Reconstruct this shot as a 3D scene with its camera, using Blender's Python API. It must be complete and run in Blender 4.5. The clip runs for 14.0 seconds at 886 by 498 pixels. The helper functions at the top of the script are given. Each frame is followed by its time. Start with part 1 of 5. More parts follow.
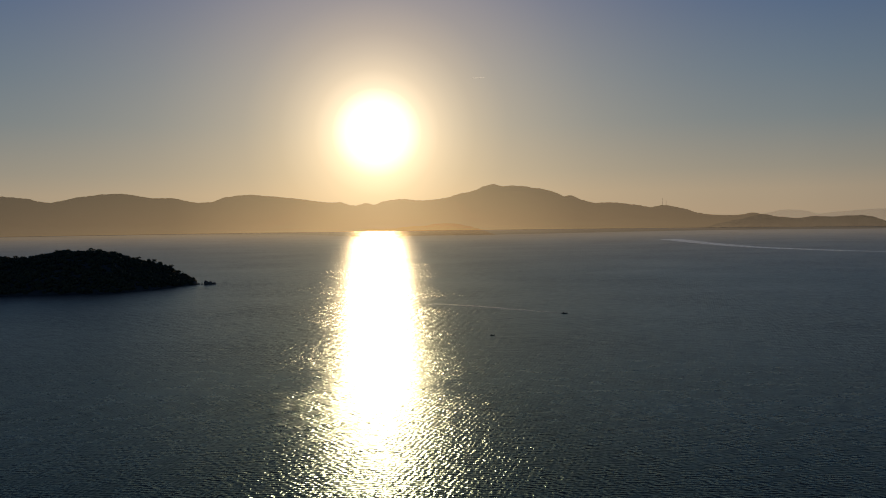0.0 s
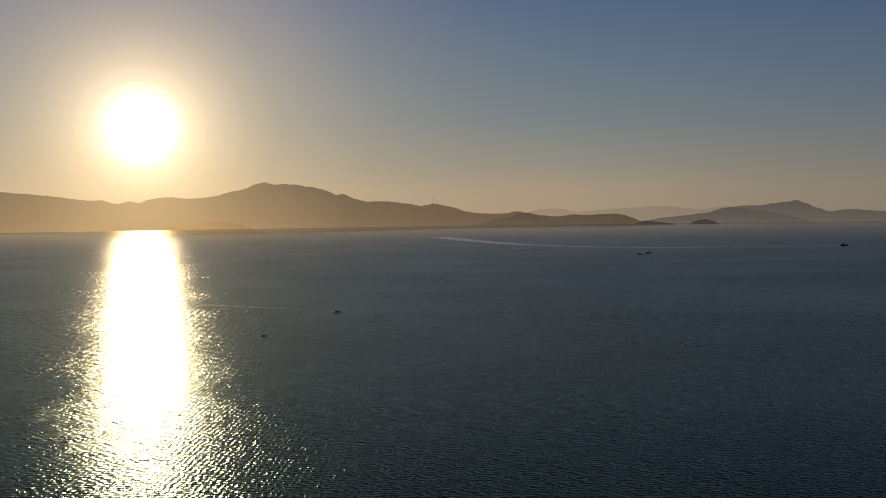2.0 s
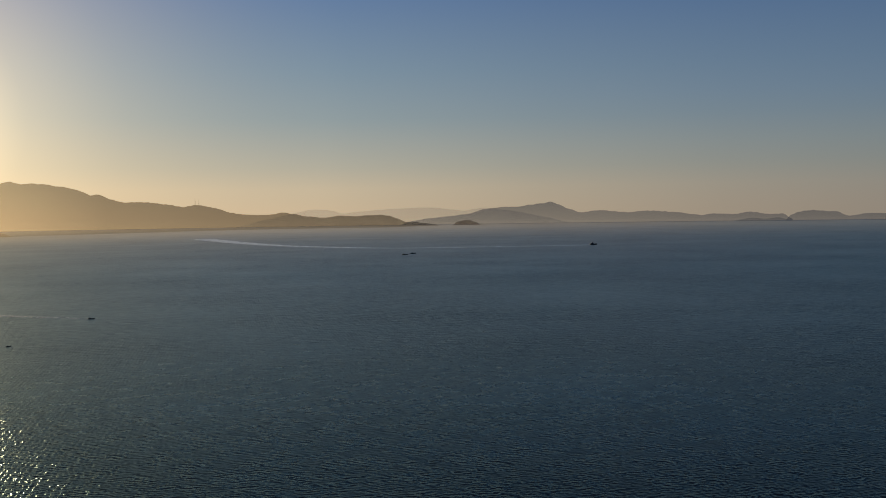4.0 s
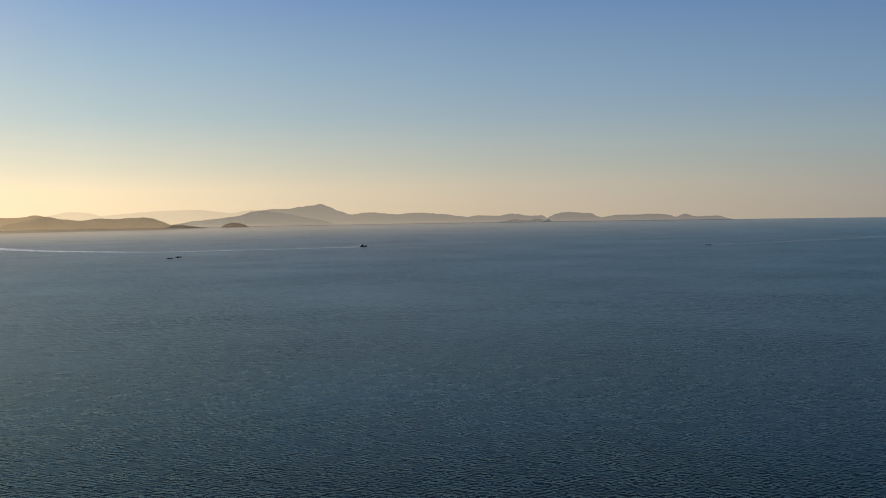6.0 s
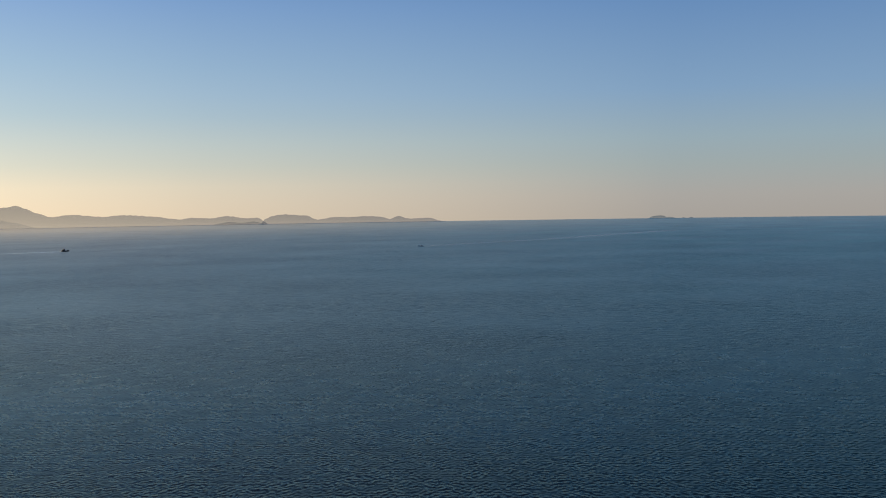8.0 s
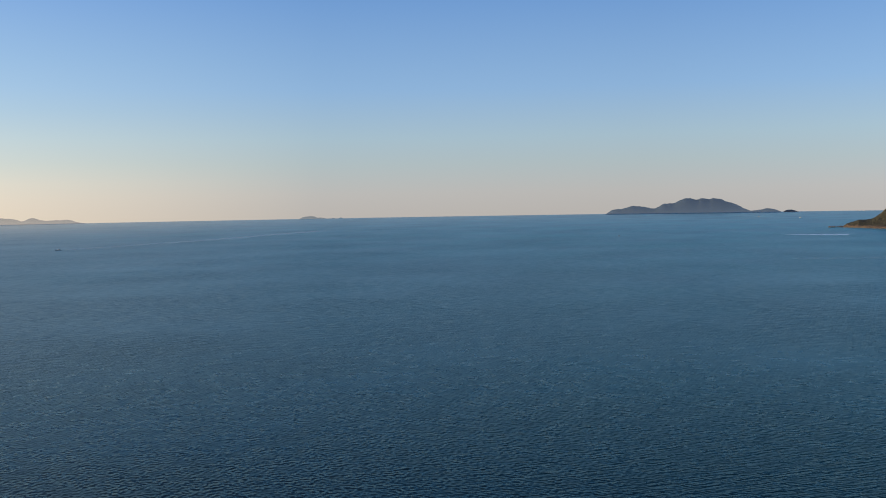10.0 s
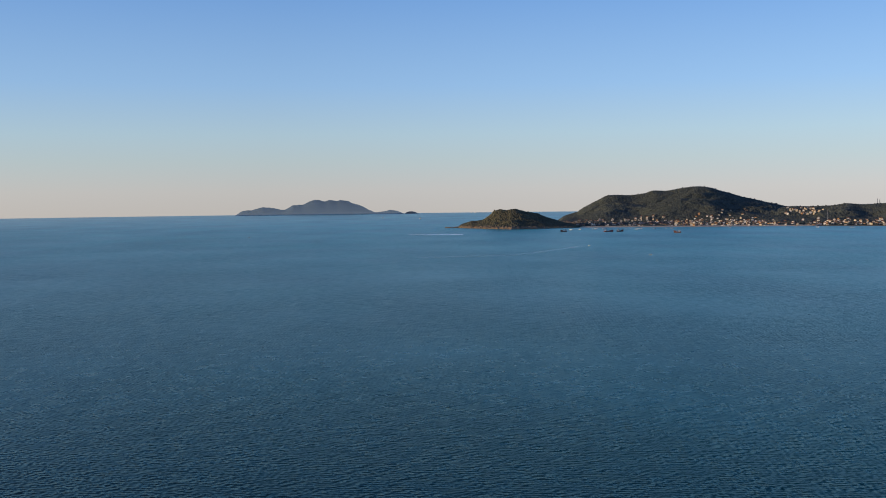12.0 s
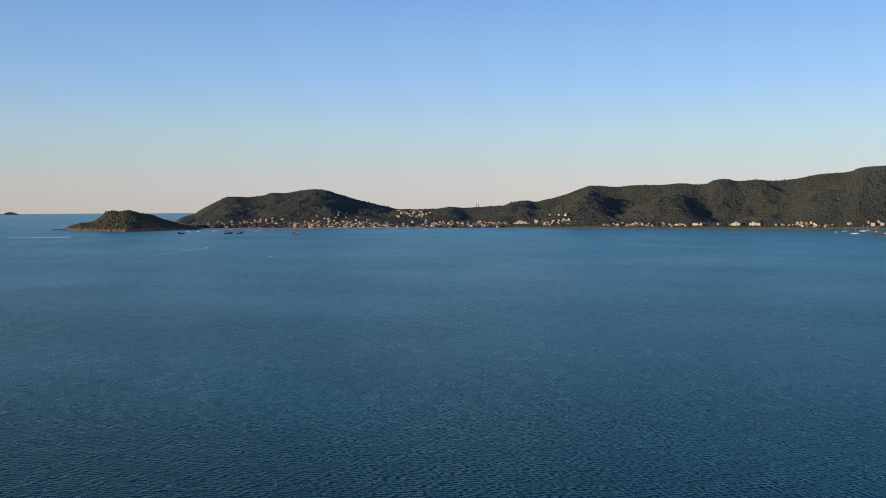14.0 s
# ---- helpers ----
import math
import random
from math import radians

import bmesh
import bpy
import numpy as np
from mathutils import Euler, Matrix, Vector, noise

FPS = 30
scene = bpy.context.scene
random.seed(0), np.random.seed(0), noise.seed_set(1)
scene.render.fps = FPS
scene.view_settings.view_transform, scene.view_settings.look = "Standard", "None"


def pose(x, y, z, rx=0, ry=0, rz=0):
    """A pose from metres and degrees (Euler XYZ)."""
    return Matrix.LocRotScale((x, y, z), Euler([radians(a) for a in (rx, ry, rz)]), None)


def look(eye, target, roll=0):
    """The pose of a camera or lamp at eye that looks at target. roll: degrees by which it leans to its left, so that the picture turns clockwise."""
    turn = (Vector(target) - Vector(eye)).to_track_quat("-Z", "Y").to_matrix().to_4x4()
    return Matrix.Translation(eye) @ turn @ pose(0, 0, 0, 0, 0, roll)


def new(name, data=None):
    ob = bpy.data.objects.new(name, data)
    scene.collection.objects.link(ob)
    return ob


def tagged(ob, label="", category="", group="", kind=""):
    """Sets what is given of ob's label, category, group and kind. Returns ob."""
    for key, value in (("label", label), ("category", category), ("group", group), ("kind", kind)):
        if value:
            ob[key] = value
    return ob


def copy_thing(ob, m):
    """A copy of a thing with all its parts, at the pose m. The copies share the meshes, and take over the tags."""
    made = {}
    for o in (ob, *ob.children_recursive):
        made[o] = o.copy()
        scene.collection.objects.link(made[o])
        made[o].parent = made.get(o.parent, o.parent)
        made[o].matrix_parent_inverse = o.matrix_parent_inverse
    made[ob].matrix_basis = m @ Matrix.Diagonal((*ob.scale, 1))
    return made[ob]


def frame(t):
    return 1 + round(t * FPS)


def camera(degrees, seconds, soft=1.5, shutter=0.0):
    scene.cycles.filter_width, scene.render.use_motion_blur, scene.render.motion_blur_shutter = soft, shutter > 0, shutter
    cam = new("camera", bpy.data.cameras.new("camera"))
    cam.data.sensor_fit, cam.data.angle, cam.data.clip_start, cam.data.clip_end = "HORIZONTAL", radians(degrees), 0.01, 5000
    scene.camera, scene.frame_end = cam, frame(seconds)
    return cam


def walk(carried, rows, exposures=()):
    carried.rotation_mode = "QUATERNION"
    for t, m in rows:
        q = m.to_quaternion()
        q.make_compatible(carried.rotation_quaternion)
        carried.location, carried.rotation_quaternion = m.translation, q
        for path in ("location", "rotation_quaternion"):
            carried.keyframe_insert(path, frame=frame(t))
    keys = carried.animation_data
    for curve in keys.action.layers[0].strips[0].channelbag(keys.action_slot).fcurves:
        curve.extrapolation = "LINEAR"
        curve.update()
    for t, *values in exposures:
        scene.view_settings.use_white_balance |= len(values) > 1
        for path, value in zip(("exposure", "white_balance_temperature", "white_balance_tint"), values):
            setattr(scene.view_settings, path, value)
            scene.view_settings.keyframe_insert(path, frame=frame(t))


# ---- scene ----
# ---------------------------------------------------------------- camera
cam = camera(47.86, 14.0, soft=1.0)
EYE = 60.0
# seconds, heading (degrees clockwise from +y), tilt below level, lean
PATH = [
    (0.0, 0.0, 1.76, 0.71), (0.5, 3.07, 1.82, 0.7), (1.0, 6.18, 1.9, 0.69), (1.5, 9.4, 1.94, 0.74), (2.0, 12.98, 2.0, 0.76),
    (2.5, 16.48, 2.04, 0.73), (3.0, 19.81, 2.07, 0.75), (5.3, 34.76, 2.16, 0.93), (5.5, 36.09, 2.17, 0.95), (6.0, 39.41, 2.18, 0.9),
    (6.5, 42.76, 2.22, 0.86), (7.0, 46.14, 2.25, 0.84), (7.1, 46.82, 2.25, 0.84), (7.2, 47.74, 2.24, 0.85), (7.5, 50.67, 2.23, 0.86), (8.0, 55.58, 2.29, 0.87), (8.2, 57.54, 2.32, 0.86),
    (10.3, 78.41, 2.61, 0.95), (10.5, 80.45, 2.65, 0.93), (11.0, 85.7, 2.7, 0.83), (11.5, 91.04, 2.74, 0.74), (12.0, 96.38, 2.77, 0.63),
    (12.5, 101.66, 2.79, 0.47), (13.0, 107.0, 2.78, 0.36), (13.5, 112.46, 2.82, 0.26), (14.0, 117.99, 2.79, 0.08)]
walk(cam, [(t, pose(0.35 * t, 0, EYE, 90 - tilt, 0, -turn) @ pose(0, 0, 0, 0, 0, -lean)) for t, turn, tilt, lean in PATH],
     exposures=[(0.0, -2.2, 6450, 15), (2.3, -2.2, 6400, 15), (3.0, -2.1, 6380, 14), (3.5, -2.0, 6330, 13), (4.6, -1.05, 6250, 10), (5.3, -0.84, 6500, 10), (6.4, -0.70, 6500, 10), (7.0, -0.58, 6480, 10), (7.5, -0.52, 6450, 10), (8.2, -0.42, 6400, 10), (9.2, -0.25, 6300, 10), (10.3, -0.05, 6200, 10), (11.0, 0.0, 6200, 10), (12.0, 0.0, 6220, 10), (14.0, -0.02, 6350, 10)])

# ---------------------------------------------------------------- sky and sun
SUN_AZ, SUN_EL = -3.7, 4.92
SUN_DIR = Vector((math.sin(radians(SUN_AZ)) * math.cos(radians(SUN_EL)), math.cos(radians(SUN_AZ)) * math.cos(radians(SUN_EL)), math.sin(radians(SUN_EL))))


def link(tree, a, b):
    tree.links.new(a, b)


def node(tree, kind, operation=""):
    n = tree.nodes.new(kind)
    if operation:
        n.operation = operation
    return n


def ramp(tree, fac, stops, mode="LINEAR"):
    n = tree.nodes.new("ShaderNodeValToRGB")
    n.color_ramp.interpolation = mode
    while len(n.color_ramp.elements) < len(stops):
        n.color_ramp.elements.new(0.5)
    for e, (p, c) in zip(n.color_ramp.elements, stops):
        e.position = p
        e.color = (*c, 1) if len(c) == 3 else c
    link(tree, fac, n.inputs[0])
    return n.outputs[0]


def maths(tree, op, a, b=None, clamp=False):
    n = node(tree, "ShaderNodeMath", op)
    n.use_clamp = clamp
    for k, v in ((0, a), (1, b)):
        if v is None:
            continue
        if isinstance(v, (int, float)):
            n.inputs[k].default_value = v
        else:
            link(tree, v, n.inputs[k])
    return n.outputs[0]


def mix(tree, fac, a, b, blend="MIX"):
    n = node(tree, "ShaderNodeMix")
    n.data_type, n.blend_type = "RGBA", blend
    for k, v in ((0, fac), (6, a), (7, b)):
        if isinstance(v, (int, float)):
            n.inputs[k].default_value = v
        elif isinstance(v, tuple):
            n.inputs[k].default_value = (*v, 1)
        else:
            link(tree, v, n.inputs[k])
    return n.outputs[2]


world = bpy.data.worlds.new("evening_sky")
world.use_nodes = True
scene.world = world
wt = world.node_tree
background = wt.nodes["Background"]
sky = node(wt, "ShaderNodeTexSky")
sky.sky_type, sky.sun_disc = "NISHITA", False
sky.sun_elevation, sky.sun_rotation = radians(SUN_EL), radians(SUN_AZ)
sky.altitude, sky.air_density, sky.dust_density, sky.ozone_density = 0, 1.0, 0.2, 2.0
coord = node(wt, "ShaderNodeTexCoord")
split = node(wt, "ShaderNodeSeparateXYZ")
link(wt, coord.outputs["Generated"], split.inputs[0])
# height above the horizon, 0 to 1 over the first 60 degrees
height = maths(wt, "MAXIMUM", maths(wt, "MULTIPLY", maths(wt, "ADD", maths(wt, "ARCSINE", split.outputs[2]), 0.012), 1 / radians(60)), 0.0)
# angle from the sun, in degrees
dot = node(wt, "ShaderNodeVectorMath", "DOT_PRODUCT")
link(wt, coord.outputs["Generated"], dot.inputs[0])
dot.inputs[1].default_value = SUN_DIR
angle = maths(wt, "MULTIPLY", maths(wt, "ARCCOSINE", maths(wt, "MINIMUM", dot.outputs["Value"], 0.9999999)), 180 / math.pi)
# clear evening air, away from the sun and towards it
away = ramp(wt, height, [(0.0, (0.52, 0.495, 0.47)), (0.022, (0.53, 0.525, 0.515)), (0.05, (0.46, 0.55, 0.58)), (0.075, (0.41, 0.56, 0.66)), (0.12, (0.29, 0.49, 0.76)), (0.2, (0.172, 0.36, 0.70)), (0.28, (0.070, 0.22, 0.50)), (0.4, (0.022, 0.122, 0.33)), (0.65, (0.008, 0.07, 0.23)), (1.0, (0.008, 0.055, 0.20))])
# towards the sun the low air is over twice as bright
near = ramp(wt, height, [(0.0, (0.765, 0.59, 0.375)), (0.035, (0.715, 0.592, 0.41)), (0.055, (0.56, 0.525, 0.415)), (0.1, (0.355, 0.425, 0.435)), (0.145, (0.262, 0.362, 0.442)), (0.215, (0.155, 0.256, 0.44)), (0.28, (0.112, 0.132, 0.225)), (0.4, (0.070, 0.072, 0.130)), (0.65, (0.036, 0.038, 0.082)), (1.0, (0.022, 0.034, 0.08))])
near = mix(wt, 1.0, near, (2.5, 2.5, 2.5), "MULTIPLY")
toward = ramp(wt, maths(wt, "MULTIPLY", angle, 1 / 180), [(0.0, (1, 1, 1)), (0.13, (1, 1, 1)), (0.2, (0.62, 0.62, 0.62)), (0.255, (0.4, 0.4, 0.4)), (0.4, (0.02, 0.02, 0.02)), (0.55, (0.0, 0.0, 0.0))])
back = ramp(wt, maths(wt, "MULTIPLY", angle, 1 / 180), [(0.0, (0.714, 0.714, 0.714)), (0.5, (0.714, 0.714, 0.714)), (0.85, (0.98, 0.98, 0.98))])
air = mix(wt, 1.0, mix(wt, 1.0, mix(wt, toward, away, near), back, "MULTIPLY"), (1.4, 1.4, 1.4), "MULTIPLY")
# high up, clear air scatters least at right angles to the sun
across = ramp(wt, maths(wt, "MULTIPLY", angle, 1 / 180), [(0.1, (1.15, 1.12, 1.1)), (0.52, (0.46, 0.5, 0.55)), (0.85, (1.35, 1.4, 1.45))], "EASE")
air = mix(wt, ramp(wt, height, [(0.2, (0, 0, 0)), (0.45, (1, 1, 1))]), air, mix(wt, 1.0, air, across, "MULTIPLY"))
dome = mix(wt, 0.88, mix(wt, 1.0, sky.outputs[0], (0.12, 0.12, 0.12), "MULTIPLY"), air)
# haze lit by the low sun: a bright heart and a soft aureole
heart = ramp(wt, maths(wt, "MULTIPLY", angle, 1 / 8), [(0.0, (1, 1, 1)), (0.13, (1, 1, 1)), (0.225, (0.28, 0.28, 0.28)), (0.32, (0.09, 0.09, 0.09)), (0.45, (0.03, 0.03, 0.03)), (0.7, (0, 0, 0))])
halo = ramp(wt, maths(wt, "MULTIPLY", angle, 1 / 25), [(0.0, (1, 1, 1)), (0.1, (0.8, 0.8, 0.8)), (0.18, (0.5, 0.5, 0.5)), (0.3, (0.25, 0.25, 0.25)), (0.5, (0.1, 0.1, 0.1)), (0.75, (0.025, 0.025, 0.025)), (1.0, (0, 0, 0))], "B_SPLINE")
glow = mix(wt, 1.0, mix(wt, 1.0, heart, (12.5, 10.9, 8.1), "MULTIPLY"), mix(wt, 1.0, halo, (4.3, 3.0, 1.3), "MULTIPLY"), "ADD")
link(wt, mix(wt, 1.0, dome, glow, "ADD"), background.inputs[0])
background.inputs[1].default_value = 1.0

sun_lamp = bpy.data.lights.new("sun", "SUN")
sun_lamp.energy, sun_lamp.angle, sun_lamp.color = 3.3, radians(0.53), (1.0, 0.67, 0.34)
sun = new("sun", sun_lamp)
sun.matrix_world = look(SUN_DIR * 200, (0, 0, 0))


# ---------------------------------------------------------------- materials
def material(name, rough=0.8, metal=0.0):
    m = bpy.data.materials.new(name)
    m.use_nodes = True
    b = m.node_tree.nodes["Principled BSDF"]
    b.inputs["Roughness"].default_value, b.inputs["Metallic"].default_value = rough, metal
    return m, m.node_tree, b


def noise_tex(tree, scale, detail=3.0, rough=0.55, stretch=None, turn=0.0):
    n = node(tree, "ShaderNodeTexNoise")
    n.inputs["Scale"].default_value, n.inputs["Detail"].default_value, n.inputs["Roughness"].default_value = scale, detail, rough
    g = node(tree, "ShaderNodeNewGeometry")
    if stretch:
        mp = node(tree, "ShaderNodeMapping")
        mp.inputs["Scale"].default_value = stretch
        mp.inputs["Rotation"].default_value = (0, 0, radians(turn))
        link(tree, g.outputs["Position"], mp.inputs["Vector"])
        link(tree, mp.outputs[0], n.inputs["Vector"])
    else:
        link(tree, g.outputs["Position"], n.inputs["Vector"])
    return n


def two_tone(name, a, b, scale, rough=0.8, c=None, grain=6.0, bump=0.0, island=0.0, each=0.0, metal=0.0):
    """A surface that wanders between colours a and b at one scale, with finer grain, and by piece where asked."""
    m, t, s = material(name, rough, metal)
    n1 = noise_tex(t, scale, 4.0)
    col = ramp(t, n1.outputs[0], [(0.32, a), (0.68, b)])
    n2 = noise_tex(t, scale * grain, 2.0)
    col = mix(t, 0.35, col, ramp(t, n2.outputs[0], [(0.3, tuple(v * 0.55 for v in a)), (0.7, tuple(min(1, v * 1.35) for v in b))]))
    if island:
        g = node(t, "ShaderNodeNewGeometry")
        col = mix(t, island, col, ramp(t, g.outputs["Random Per Island"], [(0.0, tuple(v * 0.5 for v in a)), (0.5, b), (1.0, c or tuple(min(1, v * 1.5) for v in b))]))
    if each:
        o = node(t, "ShaderNodeObjectInfo")
        col = mix(t, each, col, ramp(t, o.outputs["Random"], [(0.0, a), (0.5, b), (1.0, c or b)]))
    link(t, col, s.inputs["Base Color"])
    if bump:
        bp = node(t, "ShaderNodeBump")
        bp.inputs["Strength"].default_value, bp.inputs["Distance"].default_value = 0.6, bump
        link(t, n2.outputs[0], bp.inputs["Height"])
        link(t, bp.outputs[0], s.inputs["Normal"])
    return m


# unresolved ripples, reflectance at a flat angle (skylight is partly polarised), colour of the water's own
# back-scatter, its first stop reddened with painted sunward warmth
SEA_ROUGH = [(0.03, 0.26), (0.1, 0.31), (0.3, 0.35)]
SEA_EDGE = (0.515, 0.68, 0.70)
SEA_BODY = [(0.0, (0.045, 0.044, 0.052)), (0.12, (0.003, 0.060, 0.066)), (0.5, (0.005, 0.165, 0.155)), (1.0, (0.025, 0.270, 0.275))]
# wave trains: bearing they run along, wavelength, slope
SEA_TRAINS = [(10, 1.7, 0.1), (104, 1.5, 0.1), (58, 2.1, 0.075), (165, 1.0, 0.06), (38, 0.8, 0.062), (92, 0.6, 0.056), (340, 0.45, 0.05)]
# longer waves, the only ones that can be told apart far off
SEA_SWELLS = [(8, 5.5, 0.05), (98, 4.6, 0.05), (52, 7.5, 0.045)]


def wave_train(tree, bearing, length, slope, seed):
    """Slope of wind waves that run along a bearing: short-crested, with groups that swell and fade."""
    g = node(tree, "ShaderNodeNewGeometry")
    mp = node(tree, "ShaderNodeMapping")
    mp.vector_type = "TEXTURE"
    mp.inputs["Location"].default_value = (seed * 37.0, seed * 91.0, 0)
    mp.inputs["Rotation"].default_value = (0, 0, radians(-bearing))
    mp.inputs["Scale"].default_value = (length, length, 1.0)
    link(tree, g.outputs["Position"], mp.inputs["Vector"])
    axis = node(tree, "ShaderNodeSeparateXYZ")
    link(tree, mp.outputs[0], axis.inputs[0])
    n = node(tree, "ShaderNodeTexNoise")
    n.noise_dimensions = "2D"
    n.inputs["Scale"].default_value, n.inputs["Detail"].default_value, n.inputs["Roughness"].default_value = 0.42, 2.0, 0.5
    link(tree, mp.outputs[0], n.inputs["Vector"])
    sway = node(tree, "ShaderNodeSeparateXYZ")
    link(tree, n.outputs["Color"], sway.inputs[0])
    phase = maths(tree, "ADD", maths(tree, "MULTIPLY", axis.outputs[1], 2 * math.pi), maths(tree, "MULTIPLY", sway.outputs[0], 9.0))
    swell = maths(tree, "MULTIPLY", maths(tree, "SUBTRACT", sway.outputs[1], 0.28), slope * 4.5)
    v = node(tree, "ShaderNodeVectorMath", "SCALE")
    v.inputs[0].default_value = (math.sin(radians(bearing)), math.cos(radians(bearing)), 0)
    link(tree, maths(tree, "MULTIPLY", maths(tree, "SINE", phase), swell), v.inputs["Scale"])
    return v.outputs[0]


def sea_material():
    m, t, s = material("sea_water")
    t.nodes.remove(s)
    g = node(t, "ShaderNodeNewGeometry")
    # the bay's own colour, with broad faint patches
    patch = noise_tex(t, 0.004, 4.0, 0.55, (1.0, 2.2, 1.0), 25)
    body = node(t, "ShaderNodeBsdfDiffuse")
    # the bottom rises towards the village, and the water over it is paler; the far end's red is evening warmth put into
    # the colour
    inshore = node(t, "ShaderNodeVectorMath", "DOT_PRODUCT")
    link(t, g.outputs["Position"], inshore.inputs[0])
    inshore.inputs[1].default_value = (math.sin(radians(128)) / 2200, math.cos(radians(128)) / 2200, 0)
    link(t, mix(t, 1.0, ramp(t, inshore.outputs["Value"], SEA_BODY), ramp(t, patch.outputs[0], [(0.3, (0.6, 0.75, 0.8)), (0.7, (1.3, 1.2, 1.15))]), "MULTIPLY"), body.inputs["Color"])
    # wind gusts and slicks of every size steepen or calm the waves
    gust = noise_tex(t, 0.006, 8.0, 0.62)
    force = ramp(t, gust.outputs[0], [(0.3, (0.2, 0.2, 0.2)), (0.5, (1.0, 1.0, 1.0)), (0.7, (1.8, 1.8, 1.8))])
    place = node(t, "ShaderNodeVectorMath", "LENGTH")
    link(t, g.outputs["Position"], place.inputs[0])
    miles = maths(t, "MULTIPLY", place.outputs["Value"], 1 / 5000)
    afar = ramp(t, miles, [(0.05, (0, 0, 0)), (0.12, (1, 1, 1)), (0.5, (1.8, 1.8, 1.8))])
    total = None
    for k, (bearing, length, slope) in enumerate(SEA_TRAINS + SEA_SWELLS):
        train = wave_train(t, bearing, length, slope, k + 1)
        if length > 3:
            grown = node(t, "ShaderNodeVectorMath", "SCALE")
            link(t, train, grown.inputs[0])
            link(t, afar, grown.inputs["Scale"])
            train = grown.outputs[0]
        if total is None:
            total = train
            continue
        add = node(t, "ShaderNodeVectorMath", "ADD")
        link(t, total, add.inputs[0])
        link(t, train, add.inputs[1])
        total = add.outputs[0]
    # far off the single waves merge into roughness
    v3 = node(t, "ShaderNodeVectorMath", "SCALE")
    link(t, total, v3.inputs[0])
    link(t, maths(t, "MULTIPLY", force, ramp(t, miles, [(0.04, (1, 1, 1)), (0.12, (0.8, 0.8, 0.8)), (0.3, (0.55, 0.55, 0.55))])), v3.inputs["Scale"])
    v4 = node(t, "ShaderNodeVectorMath", "ADD")
    link(t, v3.outputs[0], v4.inputs[0])
    link(t, g.outputs["Normal"], v4.inputs[1])
    v5 = node(t, "ShaderNodeVectorMath", "NORMALIZE")
    link(t, v4.outputs[0], v5.inputs[0])
    # mirror of many fine ripples, each with water's own reflectance
    shine = node(t, "ShaderNodeBsdfMetallic")
    shine.distribution, shine.fresnel_type = "BECKMANN", "F82"
    shine.inputs["Base Color"].default_value = (0.02, 0.02, 0.02, 1)
    shine.inputs["Edge Tint"].default_value = (*SEA_EDGE, 1)
    # streaks of ruffled and calmer water, some ten metres across
    streak = noise_tex(t, 0.11, 5.0, 0.75)
    ruffle = maths(t, "ADD", maths(t, "MULTIPLY", maths(t, "SUBTRACT", streak.outputs[0], 0.5), 0.22), maths(t, "MULTIPLY", maths(t, "SUBTRACT", gust.outputs[0], 0.5), 0.05))
    link(t, maths(t, "ADD", ramp(t, miles, [(p, (v, v, v)) for p, v in SEA_ROUGH]), ruffle), shine.inputs["Roughness"])
    link(t, v5.outputs[0], shine.inputs["Normal"])
    both = node(t, "ShaderNodeAddShader")
    link(t, body.outputs[0], both.inputs[0])
    link(t, shine.outputs[0], both.inputs[1])
    # haze of miles of evening air, put into the farthest water as a see-through share
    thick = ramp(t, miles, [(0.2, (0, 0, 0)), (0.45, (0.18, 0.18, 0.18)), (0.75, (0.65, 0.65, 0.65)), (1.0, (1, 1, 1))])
    # this painted haze is strongest towards the sun, where air scatters most
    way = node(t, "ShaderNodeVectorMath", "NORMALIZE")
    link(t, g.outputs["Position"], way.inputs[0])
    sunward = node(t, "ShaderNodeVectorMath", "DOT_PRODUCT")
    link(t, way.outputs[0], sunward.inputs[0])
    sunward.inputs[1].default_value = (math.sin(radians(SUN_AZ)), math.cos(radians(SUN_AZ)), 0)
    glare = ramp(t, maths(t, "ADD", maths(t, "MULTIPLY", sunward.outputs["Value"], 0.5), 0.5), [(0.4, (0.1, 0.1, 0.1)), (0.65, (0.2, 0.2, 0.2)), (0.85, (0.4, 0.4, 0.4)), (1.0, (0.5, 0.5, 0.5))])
    haze_share = maths(t, "MULTIPLY", thick, glare)
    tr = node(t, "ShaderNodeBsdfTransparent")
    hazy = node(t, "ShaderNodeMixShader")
    link(t, haze_share, hazy.inputs[0])
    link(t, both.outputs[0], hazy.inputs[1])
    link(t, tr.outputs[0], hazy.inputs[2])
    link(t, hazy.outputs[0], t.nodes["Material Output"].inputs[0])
    return m


